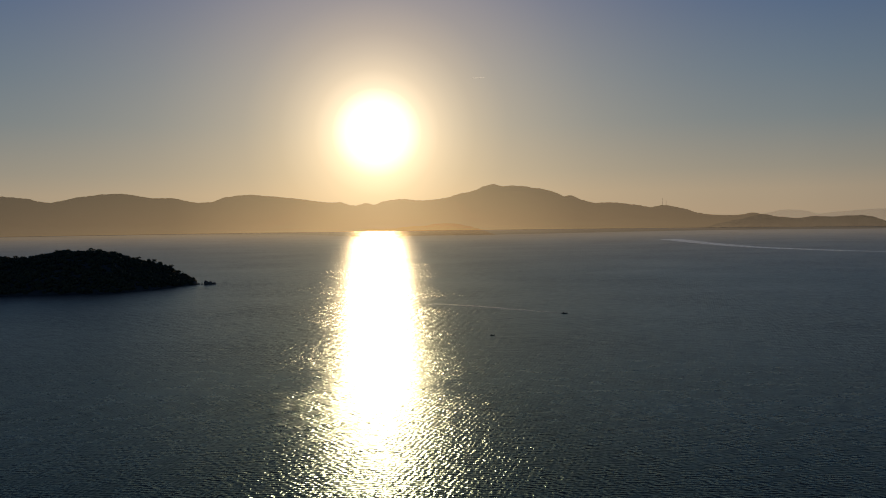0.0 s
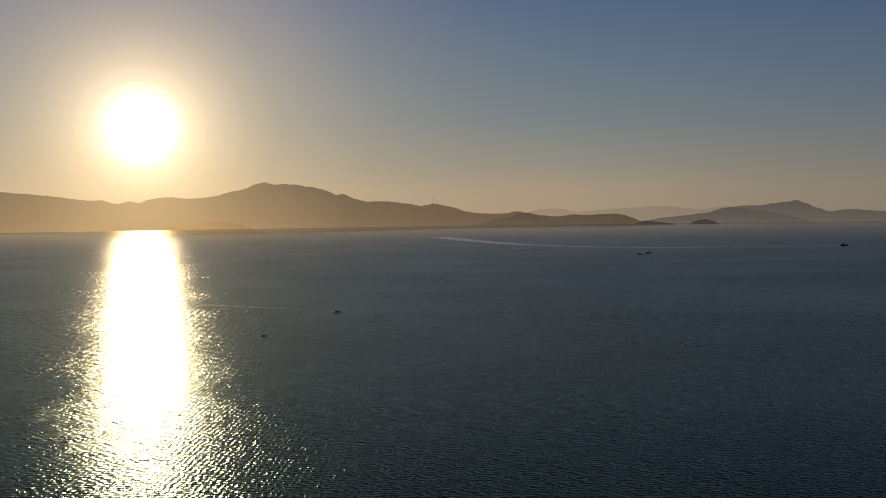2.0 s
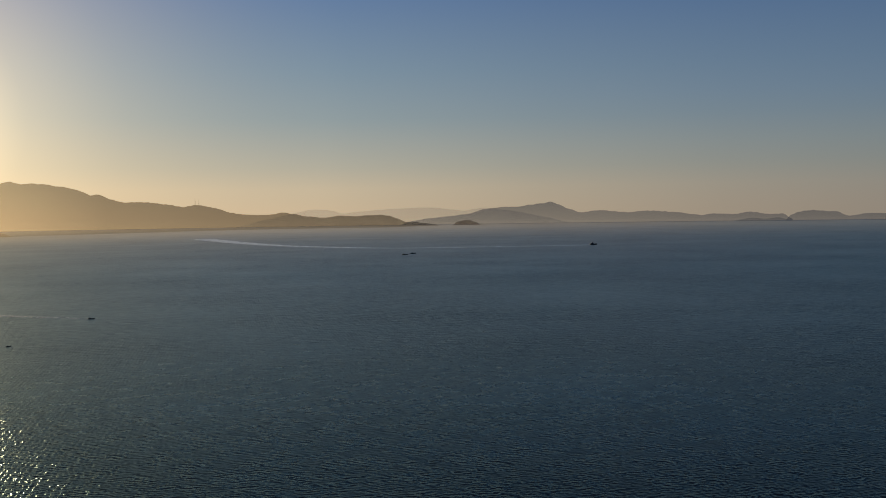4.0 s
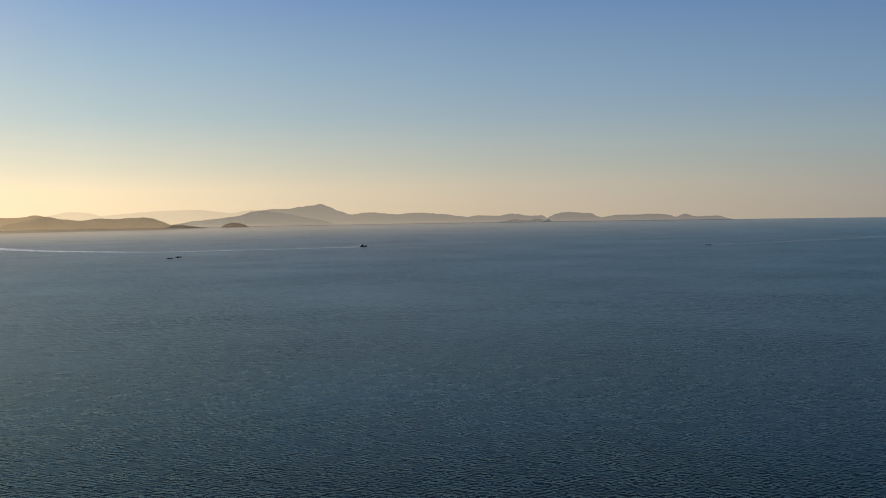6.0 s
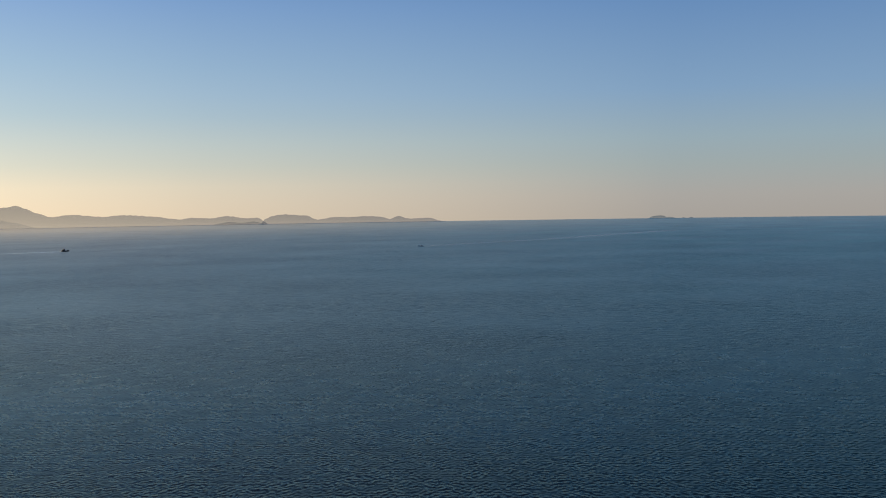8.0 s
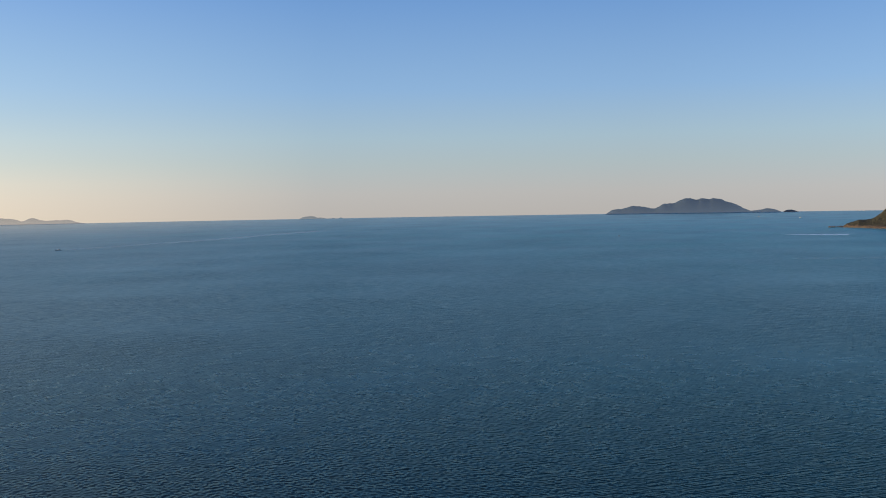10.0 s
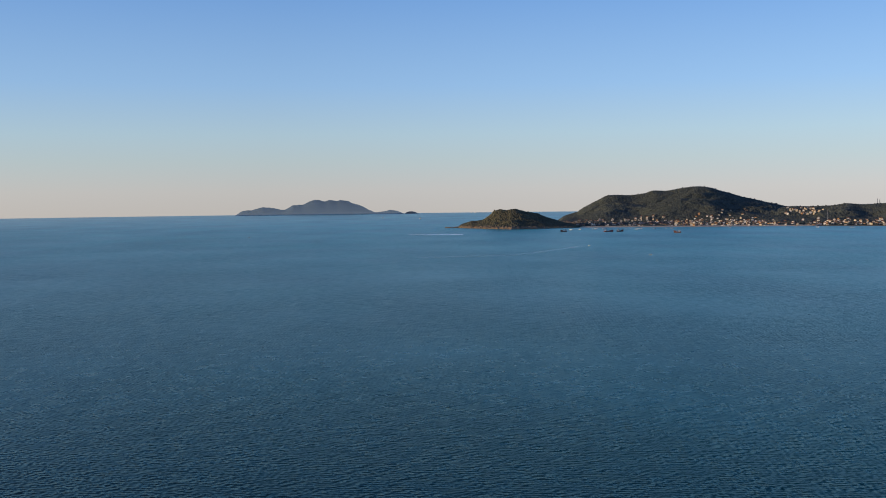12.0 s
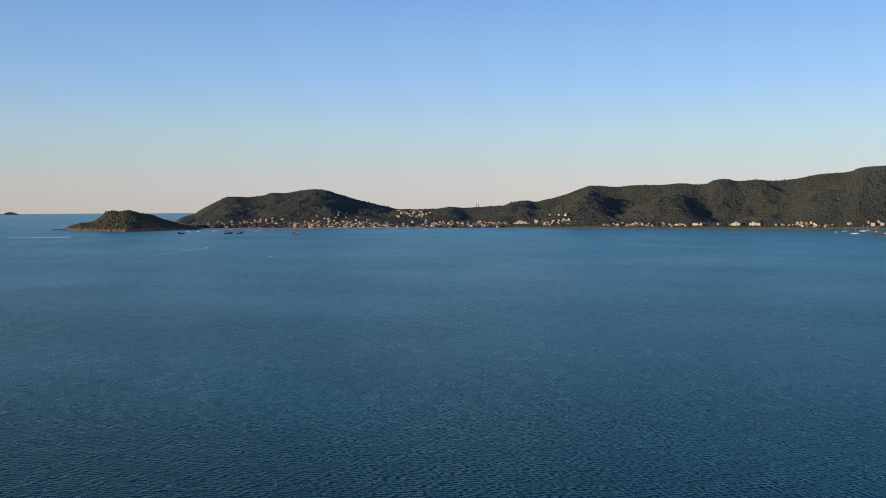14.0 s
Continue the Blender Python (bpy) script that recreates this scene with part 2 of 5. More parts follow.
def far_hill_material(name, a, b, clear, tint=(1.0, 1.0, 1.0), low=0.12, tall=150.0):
    """Wooded hills whose surface itself carries the haze of miles of evening air, thickest near the water and towards
    the sun.
    """
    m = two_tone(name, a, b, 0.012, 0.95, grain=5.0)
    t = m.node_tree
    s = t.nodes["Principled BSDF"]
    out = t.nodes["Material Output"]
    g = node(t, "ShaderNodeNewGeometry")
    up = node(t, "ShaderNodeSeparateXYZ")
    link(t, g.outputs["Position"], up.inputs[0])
    # haze as a see-through share of the surface: more low down, more towards the sun
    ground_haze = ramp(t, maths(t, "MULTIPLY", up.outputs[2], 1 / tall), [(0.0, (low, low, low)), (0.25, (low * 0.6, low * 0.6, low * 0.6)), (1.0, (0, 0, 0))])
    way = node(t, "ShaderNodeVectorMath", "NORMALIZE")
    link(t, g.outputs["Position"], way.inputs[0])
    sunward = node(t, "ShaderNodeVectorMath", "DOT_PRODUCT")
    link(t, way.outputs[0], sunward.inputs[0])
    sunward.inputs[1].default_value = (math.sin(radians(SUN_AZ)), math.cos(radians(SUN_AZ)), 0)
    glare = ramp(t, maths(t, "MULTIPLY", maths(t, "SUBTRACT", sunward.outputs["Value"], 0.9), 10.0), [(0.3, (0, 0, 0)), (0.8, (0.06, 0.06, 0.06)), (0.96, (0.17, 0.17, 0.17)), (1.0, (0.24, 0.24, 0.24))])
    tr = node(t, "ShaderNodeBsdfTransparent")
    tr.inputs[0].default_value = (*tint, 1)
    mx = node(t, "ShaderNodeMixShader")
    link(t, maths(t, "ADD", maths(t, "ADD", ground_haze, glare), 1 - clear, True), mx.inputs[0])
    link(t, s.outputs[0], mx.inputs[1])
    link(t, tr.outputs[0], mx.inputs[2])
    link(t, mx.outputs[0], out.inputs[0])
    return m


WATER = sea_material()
def foam_material(name, cover, sheen=0.5):
    """Broken foam: patches of white froth with the sea showing between them."""
    m = two_tone(name, (0.80, 0.82, 0.83), (0.92, 0.93, 0.92), 0.4, 0.8)
    t = m.node_tree
    n = noise_tex(t, 0.11, 5.0, 0.65)
    # the churned strip is smoother than the chop round it and mirrors the low sky
    slick = node(t, "ShaderNodeBsdfAnisotropic")
    slick.inputs["Color"].default_value = (sheen, sheen * 1.02, sheen * 1.04, 1)
    slick.inputs["Roughness"].default_value = 0.2
    froth = node(t, "ShaderNodeAddShader")
    link(t, t.nodes["Principled BSDF"].outputs[0], froth.inputs[0])
    link(t, slick.outputs[0], froth.inputs[1])
    gaps = node(t, "ShaderNodeMixShader")
    link(t, ramp(t, n.outputs[0], [(0.34, (cover * 0.35,) * 3), (0.62, (cover,) * 3)]), gaps.inputs[0])
    tr = node(t, "ShaderNodeBsdfTransparent")
    link(t, tr.outputs[0], gaps.inputs[1])
    link(t, froth.outputs[0], gaps.inputs[2])
    link(t, gaps.outputs[0], t.nodes["Material Output"].inputs[0])
    return m


FOAM = foam_material("wake_foam", 1.0, 0.72)
MID_FOAM = foam_material("fading_foam", 0.45)
THIN_FOAM = foam_material("thin_foam", 0.2)
# haze put into base colours and tints: bluish far off, warm sunward
WARM_HAZE_TINT = (1.0, 0.975, 0.92)
RANGE_WEST = far_hill_material("hazy_mountain", (0.06, 0.062, 0.075), (0.085, 0.086, 0.10), 0.48, WARM_HAZE_TINT, 0.10, 190.0)
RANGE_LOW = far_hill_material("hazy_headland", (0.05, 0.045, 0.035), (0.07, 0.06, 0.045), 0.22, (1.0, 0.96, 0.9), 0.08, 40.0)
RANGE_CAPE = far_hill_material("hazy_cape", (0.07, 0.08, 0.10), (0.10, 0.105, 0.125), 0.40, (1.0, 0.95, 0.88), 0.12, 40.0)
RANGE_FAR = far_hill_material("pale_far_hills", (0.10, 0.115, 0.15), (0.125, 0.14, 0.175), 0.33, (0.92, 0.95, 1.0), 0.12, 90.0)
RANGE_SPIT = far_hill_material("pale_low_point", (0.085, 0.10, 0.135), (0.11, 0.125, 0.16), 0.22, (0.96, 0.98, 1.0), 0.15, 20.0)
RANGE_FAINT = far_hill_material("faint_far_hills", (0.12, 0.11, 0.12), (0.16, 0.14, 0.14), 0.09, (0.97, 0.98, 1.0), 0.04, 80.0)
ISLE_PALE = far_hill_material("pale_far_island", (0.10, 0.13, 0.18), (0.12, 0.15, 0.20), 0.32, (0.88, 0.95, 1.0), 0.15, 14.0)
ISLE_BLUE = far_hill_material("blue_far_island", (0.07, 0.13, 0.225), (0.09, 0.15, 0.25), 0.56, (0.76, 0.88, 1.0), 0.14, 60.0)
# soil and forest leaves are lifted and blued in the colour, in place of haze
SOIL = two_tone("hill_soil", (0.044, 0.059, 0.054), (0.078, 0.094, 0.081), 0.02, 0.95)
CANOPY = two_tone("forest_leaves", (0.048, 0.066, 0.070), (0.087, 0.109, 0.106), 0.006, 0.9, (0.116, 0.134, 0.120), 40.0, island=0.4)
HEADLAND_LEAVES = two_tone("headland_leaves", (0.059, 0.065, 0.046), (0.116, 0.118, 0.080), 0.012, 0.9, (0.148, 0.146, 0.10), 20.0, island=0.45)
ISLAND_LEAVES = two_tone("island_leaves", (0.020, 0.032, 0.012), (0.045, 0.055, 0.02), 0.02, 0.85, (0.07, 0.075, 0.03), 20.0, island=0.5)
BARK = two_tone("bark", (0.10, 0.075, 0.05), (0.18, 0.14, 0.10), 1.5, 0.9)
ROCK = two_tone("shore_rock", (0.14, 0.11, 0.08), (0.32, 0.25, 0.18), 0.15, 0.9, grain=8.0, bump=0.2, each=0.3)
SAND = two_tone("beach_sand", (0.60, 0.50, 0.37), (0.74, 0.63, 0.48), 0.03, 0.95)
WET_SAND = two_tone("wet_sand", (0.30, 0.25, 0.17), (0.44, 0.37, 0.27), 0.03, 0.9)
SCRUB = two_tone("shore_scrub", (0.13, 0.13, 0.05), (0.24, 0.22, 0.10), 0.05, 0.95)


# ---------------------------------------------------------------- building helpers
rng = np.random.default_rng(7)


def polar(az, r, z=0.0):
    return Vector((math.sin(radians(az)) * r, math.cos(radians(az)) * r, z))


def mesh_of(name, verts, faces, mat, smooth=False):
    """A mesh from arrays of vertices and of triangles or quads."""
    verts, faces = np.asarray(verts, dtype=np.float32), np.asarray(faces, dtype=np.int32)
    me = bpy.data.meshes.new(name)
    k = faces.shape[1]
    me.vertices.add(len(verts))
    me.vertices.foreach_set("co", verts.ravel())
    me.loops.add(faces.size)
    me.loops.foreach_set("vertex_index", faces.ravel())
    me.polygons.add(len(faces))
    me.polygons.foreach_set("loop_start", np.arange(0, faces.size, k, dtype=np.int32))
    me.polygons.foreach_set("use_smooth", np.full(len(faces), smooth))
    me.update(calc_edges=True)
    me.materials.append(mat)
    return me


def part(name, bm, mat, parent, label=""):
    """Links a bmesh as one mesh object under a thing or a part."""
    me = bpy.data.meshes.new(name)
    bmesh.ops.recalc_face_normals(bm, faces=bm.faces)
    bm.to_mesh(me)
    bm.free()
    me.materials.append(mat)
    ob = new(name, me)
    ob.parent = parent
    if label:
        ob["label"] = label
    return ob


def lattice(ix, iy, seed):
    n = (ix.astype(np.int64) * 374761393 + iy.astype(np.int64) * 668265263 + seed * 974634777) & 0x7FFFFFFF
    n = ((n ^ (n >> 13)) * 1274126177) & 0x7FFFFFFF
    return ((n ^ (n >> 16)) & 0xFFFF) / 65535.0


def field(x, y, seed=0, octaves=4):
    """Smooth random relief, about -1 to 1."""
    x, y = np.asarray(x, dtype=float), np.asarray(y, dtype=float)
    total, amp, norm = 0.0, 1.0, 0.0
    for o in range(octaves):
        fx, fy = np.floor(x), np.floor(y)
        u, v = x - fx, y - fy
        u, v = u * u * (3 - 2 * u), v * v * (3 - 2 * v)
        a, b = lattice(fx, fy, seed + o), lattice(fx + 1, fy, seed + o)
        c, d = lattice(fx, fy + 1, seed + o), lattice(fx + 1, fy + 1, seed + o)
        total = total + amp * ((a * (1 - u) + b * u) * (1 - v) + (c * (1 - u) + d * u) * v - 0.5) * 2
        norm, amp, x, y = norm + amp, amp * 0.5, x * 2.03 + 7.7, y * 2.03 + 3.1
    return total / norm


def along(az, stops):
    """A value that eases from stop to stop along the bearing."""
    if isinstance(stops, (int, float)):
        return np.full(np.shape(az), float(stops))
    a, v = np.array([p[0] for p in stops]), np.array([p[1] for p in stops])
    m = np.gradient(v, a)
    az = np.clip(az, a[0], a[-1])
    i = np.clip(np.searchsorted(a, az) - 1, 0, len(a) - 2)
    h = a[i + 1] - a[i]
    s = (az - a[i]) / h
    k = 0.7 * h
    return (1 + 2 * s) * (1 - s) ** 2 * v[i] + s * (1 - s) ** 2 * k * m[i] + s * s * (3 - 2 * s) * v[i + 1] - s * s * (1 - s) * k * m[i + 1]


def level(az, stops):
    """A distance that changes evenly from stop to stop along the bearing."""
    if isinstance(stops, (int, float)):
        return np.full(np.shape(az), float(stops))
    return np.interp(az, [p[0] for p in stops], [p[1] for p in stops])


class Relief:
    """Rising ground between a shore and a crest: bearings, and for each the distances of shore, plain's end, crest and back."""

    def __init__(self, summits, shore, plain, crest, back, shelf=0.0, spur=0.2, grain=0.0, swell=1.3, seed=1, size=120.0, sink=0.12, ribs=()):
        self.summits, self.shore, self.plain, self.crest, self.back = summits, shore, plain, crest, back
        self.sink, self.ribs = sink, ribs
        self.shelf, self.spur, self.grain, self.swell, self.seed, self.size = shelf, spur, grain, swell, seed, size

    def top(self, az):
        h = along(az, self.summits)
        a = np.radians(az) * np.mean(level(az, self.crest))
        return h + self.grain * field(a / 14.0, a * 0 + self.seed, self.seed + 40, 4) * np.clip(h / 15.0, 0, 1)

    def height(self, az, r):
        az, r = np.asarray(az, dtype=float), np.asarray(r, dtype=float)
        r0, r1, r2, r3 = (level(az, v) for v in (self.shore, self.plain, self.crest, self.back))
        top = self.top(az)
        shelf = np.minimum(self.shelf, np.maximum(top, 0) * 0.5)
        flat = shelf * np.clip((r - r0) / np.maximum(r1 - r0, 1), 0, 1) - 1.5 * (r <= r0)
        k = np.clip((r - r1) / np.maximum(r2 - r1, 1), 0, 1)
        slope = shelf + (top - shelf) * (1 - (1 - k) ** self.swell)
        x, y = np.sin(np.radians(az)) * r, np.cos(np.radians(az)) * r
        slope = slope + self.spur * np.maximum(top - shelf, 0) * np.sin(np.pi * k) * (1.1 * field(x / self.size, y / self.size, self.seed, 4) - self.sink)
        # spurs and gullies that run down the slope: bearing, reach to either side, height, drift of the bearing downhill
        for at, left, right, tall, drift in self.ribs:
            off = az - (at + drift * (1 - k))
            slope = slope + tall * np.sin(np.pi * k) * np.exp(-(off / np.where(off < 0, left, right)) ** 2)
        b = np.clip((r - r2) / np.maximum(r3 - r2, 1), 0, 1)
        behind = top * (1 - b * b) - 2.0 * b
        return np.where(r < r1, flat, np.where(r < r2, slope, behind))

    def build(self, name, mat, step, rows, label, category, kind="structure"):
        az = np.arange(self.summits[0][0], self.summits[-1][0] + step / 2, step)
        r0, r2, r3 = (level(az, v) for v in (self.shore, self.crest, self.back))
        s = np.concatenate([np.linspace(0, 1, rows), 1 + np.linspace(0, 1, max(rows // 4, 3))[1:]])
        rr = np.where(s[None, :] <= 1, r0[:, None] + (r2 - r0)[:, None] * s[None, :], r2[:, None] + (r3 - r2)[:, None] * (s[None, :] - 1))
        aa = np.repeat(az[:, None], len(s), 1)
        z = self.height(aa, rr)
        z[:, 0], z[:, -1] = -1.5, -2.0
        v = np.stack([np.sin(np.radians(aa)) * rr, np.cos(np.radians(aa)) * rr, z], -1).reshape(-1, 3)
        i, j = np.meshgrid(np.arange(len(az) - 1), np.arange(len(s) - 1), indexing="ij")
        a = (i * len(s) + j).ravel()
        f = np.stack([a, a + 1, a + len(s) + 1, a + len(s)], -1)
        return tagged(new(name, mesh_of(name, v, f, mat, True)), label, category, kind=kind)


def clump(seed, squash=0.8, lumps=1):
    """A leafy clump: lumpy rounded mass, open below."""
    r = np.random.default_rng(seed)
    bm = bmesh.new()
    for q in range(lumps):
        off = r.normal(0, 0.45, 3) * (lumps > 1)
        got = bmesh.ops.create_icosphere(bm, subdivisions=1, radius=1.0 if lumps == 1 else 0.72)
        for vert in got["verts"]:
            n = 1 + 0.32 * (r.random() - 0.5)
            vert.co = Vector((vert.co.x * n + off[0], vert.co.y * n + off[1], vert.co.z * n * squash + off[2] * 0.5))
    low = [f for f in bm.faces if f.calc_center_median().z < -0.5]
    bmesh.ops.delete(bm, geom=low, context="FACES")
    bm.verts.ensure_lookup_table()
    bm.verts.index_update()
    v = np.array([p.co[:] for p in bm.verts])
    f = np.array([[p.index for p in face.verts] for face in bm.faces])
    bm.free()
    return v, f


def scatter(name, kinds, places, sizes, mat, label, category, smooth=True):
    """One mesh of many copies of small shapes, each turned and sized by chance."""
    vs, fs, base = [], [], 0
    turn = rng.random(len(places)) * 6.283
    pick = rng.integers(0, len(kinds), len(places))
    for k, (v, f) in enumerate(kinds):
        sel = np.where(pick == k)[0]
        if not len(sel):
            continue
        c, s = np.cos(turn[sel])[:, None], np.sin(turn[sel])[:, None]
        x = (v[None, :, 0] * c - v[None, :, 1] * s) * sizes[sel][:, None] + places[sel][:, None, 0]
        y = (v[None, :, 0] * s + v[None, :, 1] * c) * sizes[sel][:, None] + places[sel][:, None, 1]
        z = v[None, :, 2] * sizes[sel][:, None] + places[sel][:, None, 2]
        vs.append(np.stack([x, y, z], -1).reshape(-1, 3))
        fs.append((f[None] + (np.arange(len(sel)) * len(v))[:, None, None] + base).reshape(-1, f.shape[1]))
        base += len(sel) * len(v)
    return tagged(new(name, mesh_of(name, np.concatenate(vs), np.concatenate(fs), mat, smooth)), label, category, kind="stuff")


def wood(relief, count, az0, az1, lo, hi, size, beyond=0.0, thin=0.0, clear=(), start=0.0, lift=0.12):
    """Places and sizes of crowns over a relief, from the plain's end up over the crest, leaving clearings."""
    az = rng.uniform(az0, az1, count)
    r1, r2, r3 = level(az, relief.plain), level(az, relief.crest), level(az, relief.back)
    k = start + (1 + beyond - start) * rng.random(count)
    r = np.where(k < 1, r1 + (r2 - r1) * k, r2 + (r3 - r2) * (k - 1))
    z = relief.height(az, r)
    ok = z > 0.8
    x, y = np.sin(np.radians(az)) * r, np.cos(np.radians(az)) * r
    if thin:
        ok &= field(x / 60, y / 60, 91, 3) > thin
    for caz, cr, cw in clear:
        cx, cy = math.sin(radians(caz)) * cr, math.cos(radians(caz)) * cr
        ok &= (x - cx) ** 2 + (y - cy) ** 2 > cw * cw
    s = rng.uniform(lo, hi, count) * size
    return np.stack([x, y, z + s * lift], -1)[ok], s[ok]


# ---------------------------------------------------------------- sea
def wave_height(x, y):
    """Low wind sea of crossing trains, 3 to 5 m long."""
    r = np.random.default_rng(31)
    z = np.zeros_like(x)
    for k in range(16):
        bearing, length = radians(r.choice((20, 112, 65)) + r.normal(0, 18)), r.uniform(3.0, 5.5)
        z += 0.0035 * length / 2.6 * np.sin(2 * np.pi / length * (x * math.sin(bearing) + y * math.cos(bearing)) + r.random() * 6.283)
    return z


def build_sea():
    """One sheet to the horizon, with real waves on the water that the camera passes over and flat farther off."""
    near = [150.0]
    while near[-1] < 720:
        near.append(near[-1] + 0.9 + near[-1] * near[-1] / 150000)
    shore_side = np.arange(-36.0, 150.01, 0.24)
    other_side = np.arange(shore_side[-1], 360 - 36.0 + 0.01, 1.95)
    other_side[-1] = 360 - 36.0
    vs, fs, base = [], [], 0
    for az, radii in ((shore_side, [0.0, 60.0] + near + [1500.0, 3000.0, 4994.0]), (other_side, [0.0, 60.0, near[0], near[-1], 1500.0, 3000.0, 4994.0])):
        a, r = np.meshgrid(np.radians(az), np.array(radii), indexing="ij")
        x, y = np.sin(a) * r, np.cos(a) * r
        edge = np.minimum(np.degrees(a) - az[0], az[-1] - np.degrees(a))
        calm = np.clip((r - near[0]) / 25, 0, 1) * np.clip((near[-1] - r) / 260, 0, 1) * np.clip(edge / 3, 0, 1)
        z = wave_height(x, y) * calm if len(radii) > 10 else np.zeros_like(x)
        vs.append(np.stack([x, y, z], -1).reshape(-1, 3))
        i, j = np.meshgrid(np.arange(len(az) - 1), np.arange(len(radii) - 1), indexing="ij")
        k = (i * len(radii) + j).ravel() + base
        fs.append(np.stack([k, k + 1, k + len(radii) + 1, k + len(radii)], -1))
        base += x.size
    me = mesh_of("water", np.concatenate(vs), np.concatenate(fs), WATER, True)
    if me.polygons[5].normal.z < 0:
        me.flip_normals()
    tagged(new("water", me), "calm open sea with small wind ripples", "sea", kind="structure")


build_sea()

# ---------------------------------------------------------------- far mountains and islands
west_summits = [(-40, 150), (-30, 175), (-24, 182), (-22.8, 174), (-21.5, 153), (-20, 178), (-17.9, 193), (-16, 171), (-15.2, 170), (-13.7, 148), (-13.1, 150), (-12.2, 174), (-11, 184),
                (-9.9, 178), (-8.1, 162), (-6.5, 144), (-5.9, 145)]
main_summits = [(-5.1, 128), (-4.3, 138), (-3.98, 132), (-3.3, 148), (-2.5, 157), (-1.07, 149), (0.23, 161), (1.04, 180), (1.79, 193), (2.34, 214), (2.93, 223), (3.5, 213), (3.9, 215),
                (5.4, 202), (6.36, 182), (7, 161), (7.22, 165), (7.95, 141), (8.6, 127), (9.7, 127), (11.1, 112), (11.72, 102), (12.5, 111), (13.27, 99), (13.73, 90), (14.2, 74), (15.4, 62)]
cape_summits = [(16.64, 61), (17.2, 68), (17.8, 62), (18.7, 48), (19.5, 42), (20.4, 50), (21.3, 48), (22.6, 52), (23.3, 46), (23.75, 32), (24.2, 18), (24.9, 14.6), (25.5, 7), (26.2, -1)]
main_range = Relief(west_summits + main_summits + cape_summits, [(-40, 4870), (-15, 4840), (-9, 4350), (-5, 3520), (3, 3540), (9, 3820), (13, 4060), (17, 4190), (23.3, 4210), (26.2, 4560)],
                    [(-40, 4876), (-15, 4850), (-9, 4365), (-5, 3540), (3, 3560), (9, 3840), (13, 4076), (17, 4206), (23.3, 4216), (26.2, 4566)], [(-40, 4890), (14.5, 4890), (16.6, 4750), (26.2, 4750)], [(-40, 4975), (14.5, 4975), (26.2, 4840)],
                    3, 0.05, 2.6, 1.1, 11)
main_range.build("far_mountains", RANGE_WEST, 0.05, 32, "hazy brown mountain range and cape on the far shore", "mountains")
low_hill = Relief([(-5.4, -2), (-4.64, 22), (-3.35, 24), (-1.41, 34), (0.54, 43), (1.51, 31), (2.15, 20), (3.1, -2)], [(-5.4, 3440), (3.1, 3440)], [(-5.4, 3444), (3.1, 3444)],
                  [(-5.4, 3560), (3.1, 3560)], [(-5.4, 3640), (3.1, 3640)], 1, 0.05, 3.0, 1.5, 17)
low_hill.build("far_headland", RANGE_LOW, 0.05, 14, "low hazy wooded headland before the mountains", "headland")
islet = Relief([(26.86, -2), (27.12, 12.7), (27.76, 20), (28.23, 11.6), (28.52, -2)], 4560, 4562, 4720, 4800, 0.5, 0.1, 2.0, 1.6, 29)
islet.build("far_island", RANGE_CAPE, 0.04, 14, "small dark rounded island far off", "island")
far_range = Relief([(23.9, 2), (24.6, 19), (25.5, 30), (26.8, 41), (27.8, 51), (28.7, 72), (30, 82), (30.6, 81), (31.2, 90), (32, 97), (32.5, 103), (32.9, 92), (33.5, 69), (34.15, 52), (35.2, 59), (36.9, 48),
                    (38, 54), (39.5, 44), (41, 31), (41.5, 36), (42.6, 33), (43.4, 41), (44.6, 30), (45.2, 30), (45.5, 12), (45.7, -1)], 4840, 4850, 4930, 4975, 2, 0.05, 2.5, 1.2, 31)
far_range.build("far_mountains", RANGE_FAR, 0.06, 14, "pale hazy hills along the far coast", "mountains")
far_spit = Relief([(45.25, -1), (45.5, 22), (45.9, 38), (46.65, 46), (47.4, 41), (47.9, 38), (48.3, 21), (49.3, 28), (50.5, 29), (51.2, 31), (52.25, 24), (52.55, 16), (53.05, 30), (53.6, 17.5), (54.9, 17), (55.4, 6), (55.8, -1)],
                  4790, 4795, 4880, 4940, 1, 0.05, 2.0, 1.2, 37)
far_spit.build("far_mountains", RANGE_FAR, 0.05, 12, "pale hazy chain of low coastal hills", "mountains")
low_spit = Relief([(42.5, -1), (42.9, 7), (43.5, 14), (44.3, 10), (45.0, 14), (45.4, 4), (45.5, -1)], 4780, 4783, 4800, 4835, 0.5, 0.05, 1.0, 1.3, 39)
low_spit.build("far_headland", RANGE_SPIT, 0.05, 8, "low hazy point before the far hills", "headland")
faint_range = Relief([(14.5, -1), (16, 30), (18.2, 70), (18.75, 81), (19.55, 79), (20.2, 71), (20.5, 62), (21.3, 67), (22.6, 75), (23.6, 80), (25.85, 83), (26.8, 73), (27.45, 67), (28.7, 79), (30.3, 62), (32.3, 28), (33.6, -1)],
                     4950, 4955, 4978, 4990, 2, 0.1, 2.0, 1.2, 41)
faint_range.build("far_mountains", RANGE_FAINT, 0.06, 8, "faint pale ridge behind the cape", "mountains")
tiny = Relief([(67.18, -1), (67.46, 10.2), (67.68, 12.7), (68.08, 12.2), (68.24, 6.7), (68.42, 6.5), (68.95, -2)], 4880, 4882, 4900, 4930, 0.5, 0.1, 0.6, 1.4, 43)
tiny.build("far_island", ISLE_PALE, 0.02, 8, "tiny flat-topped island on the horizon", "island")
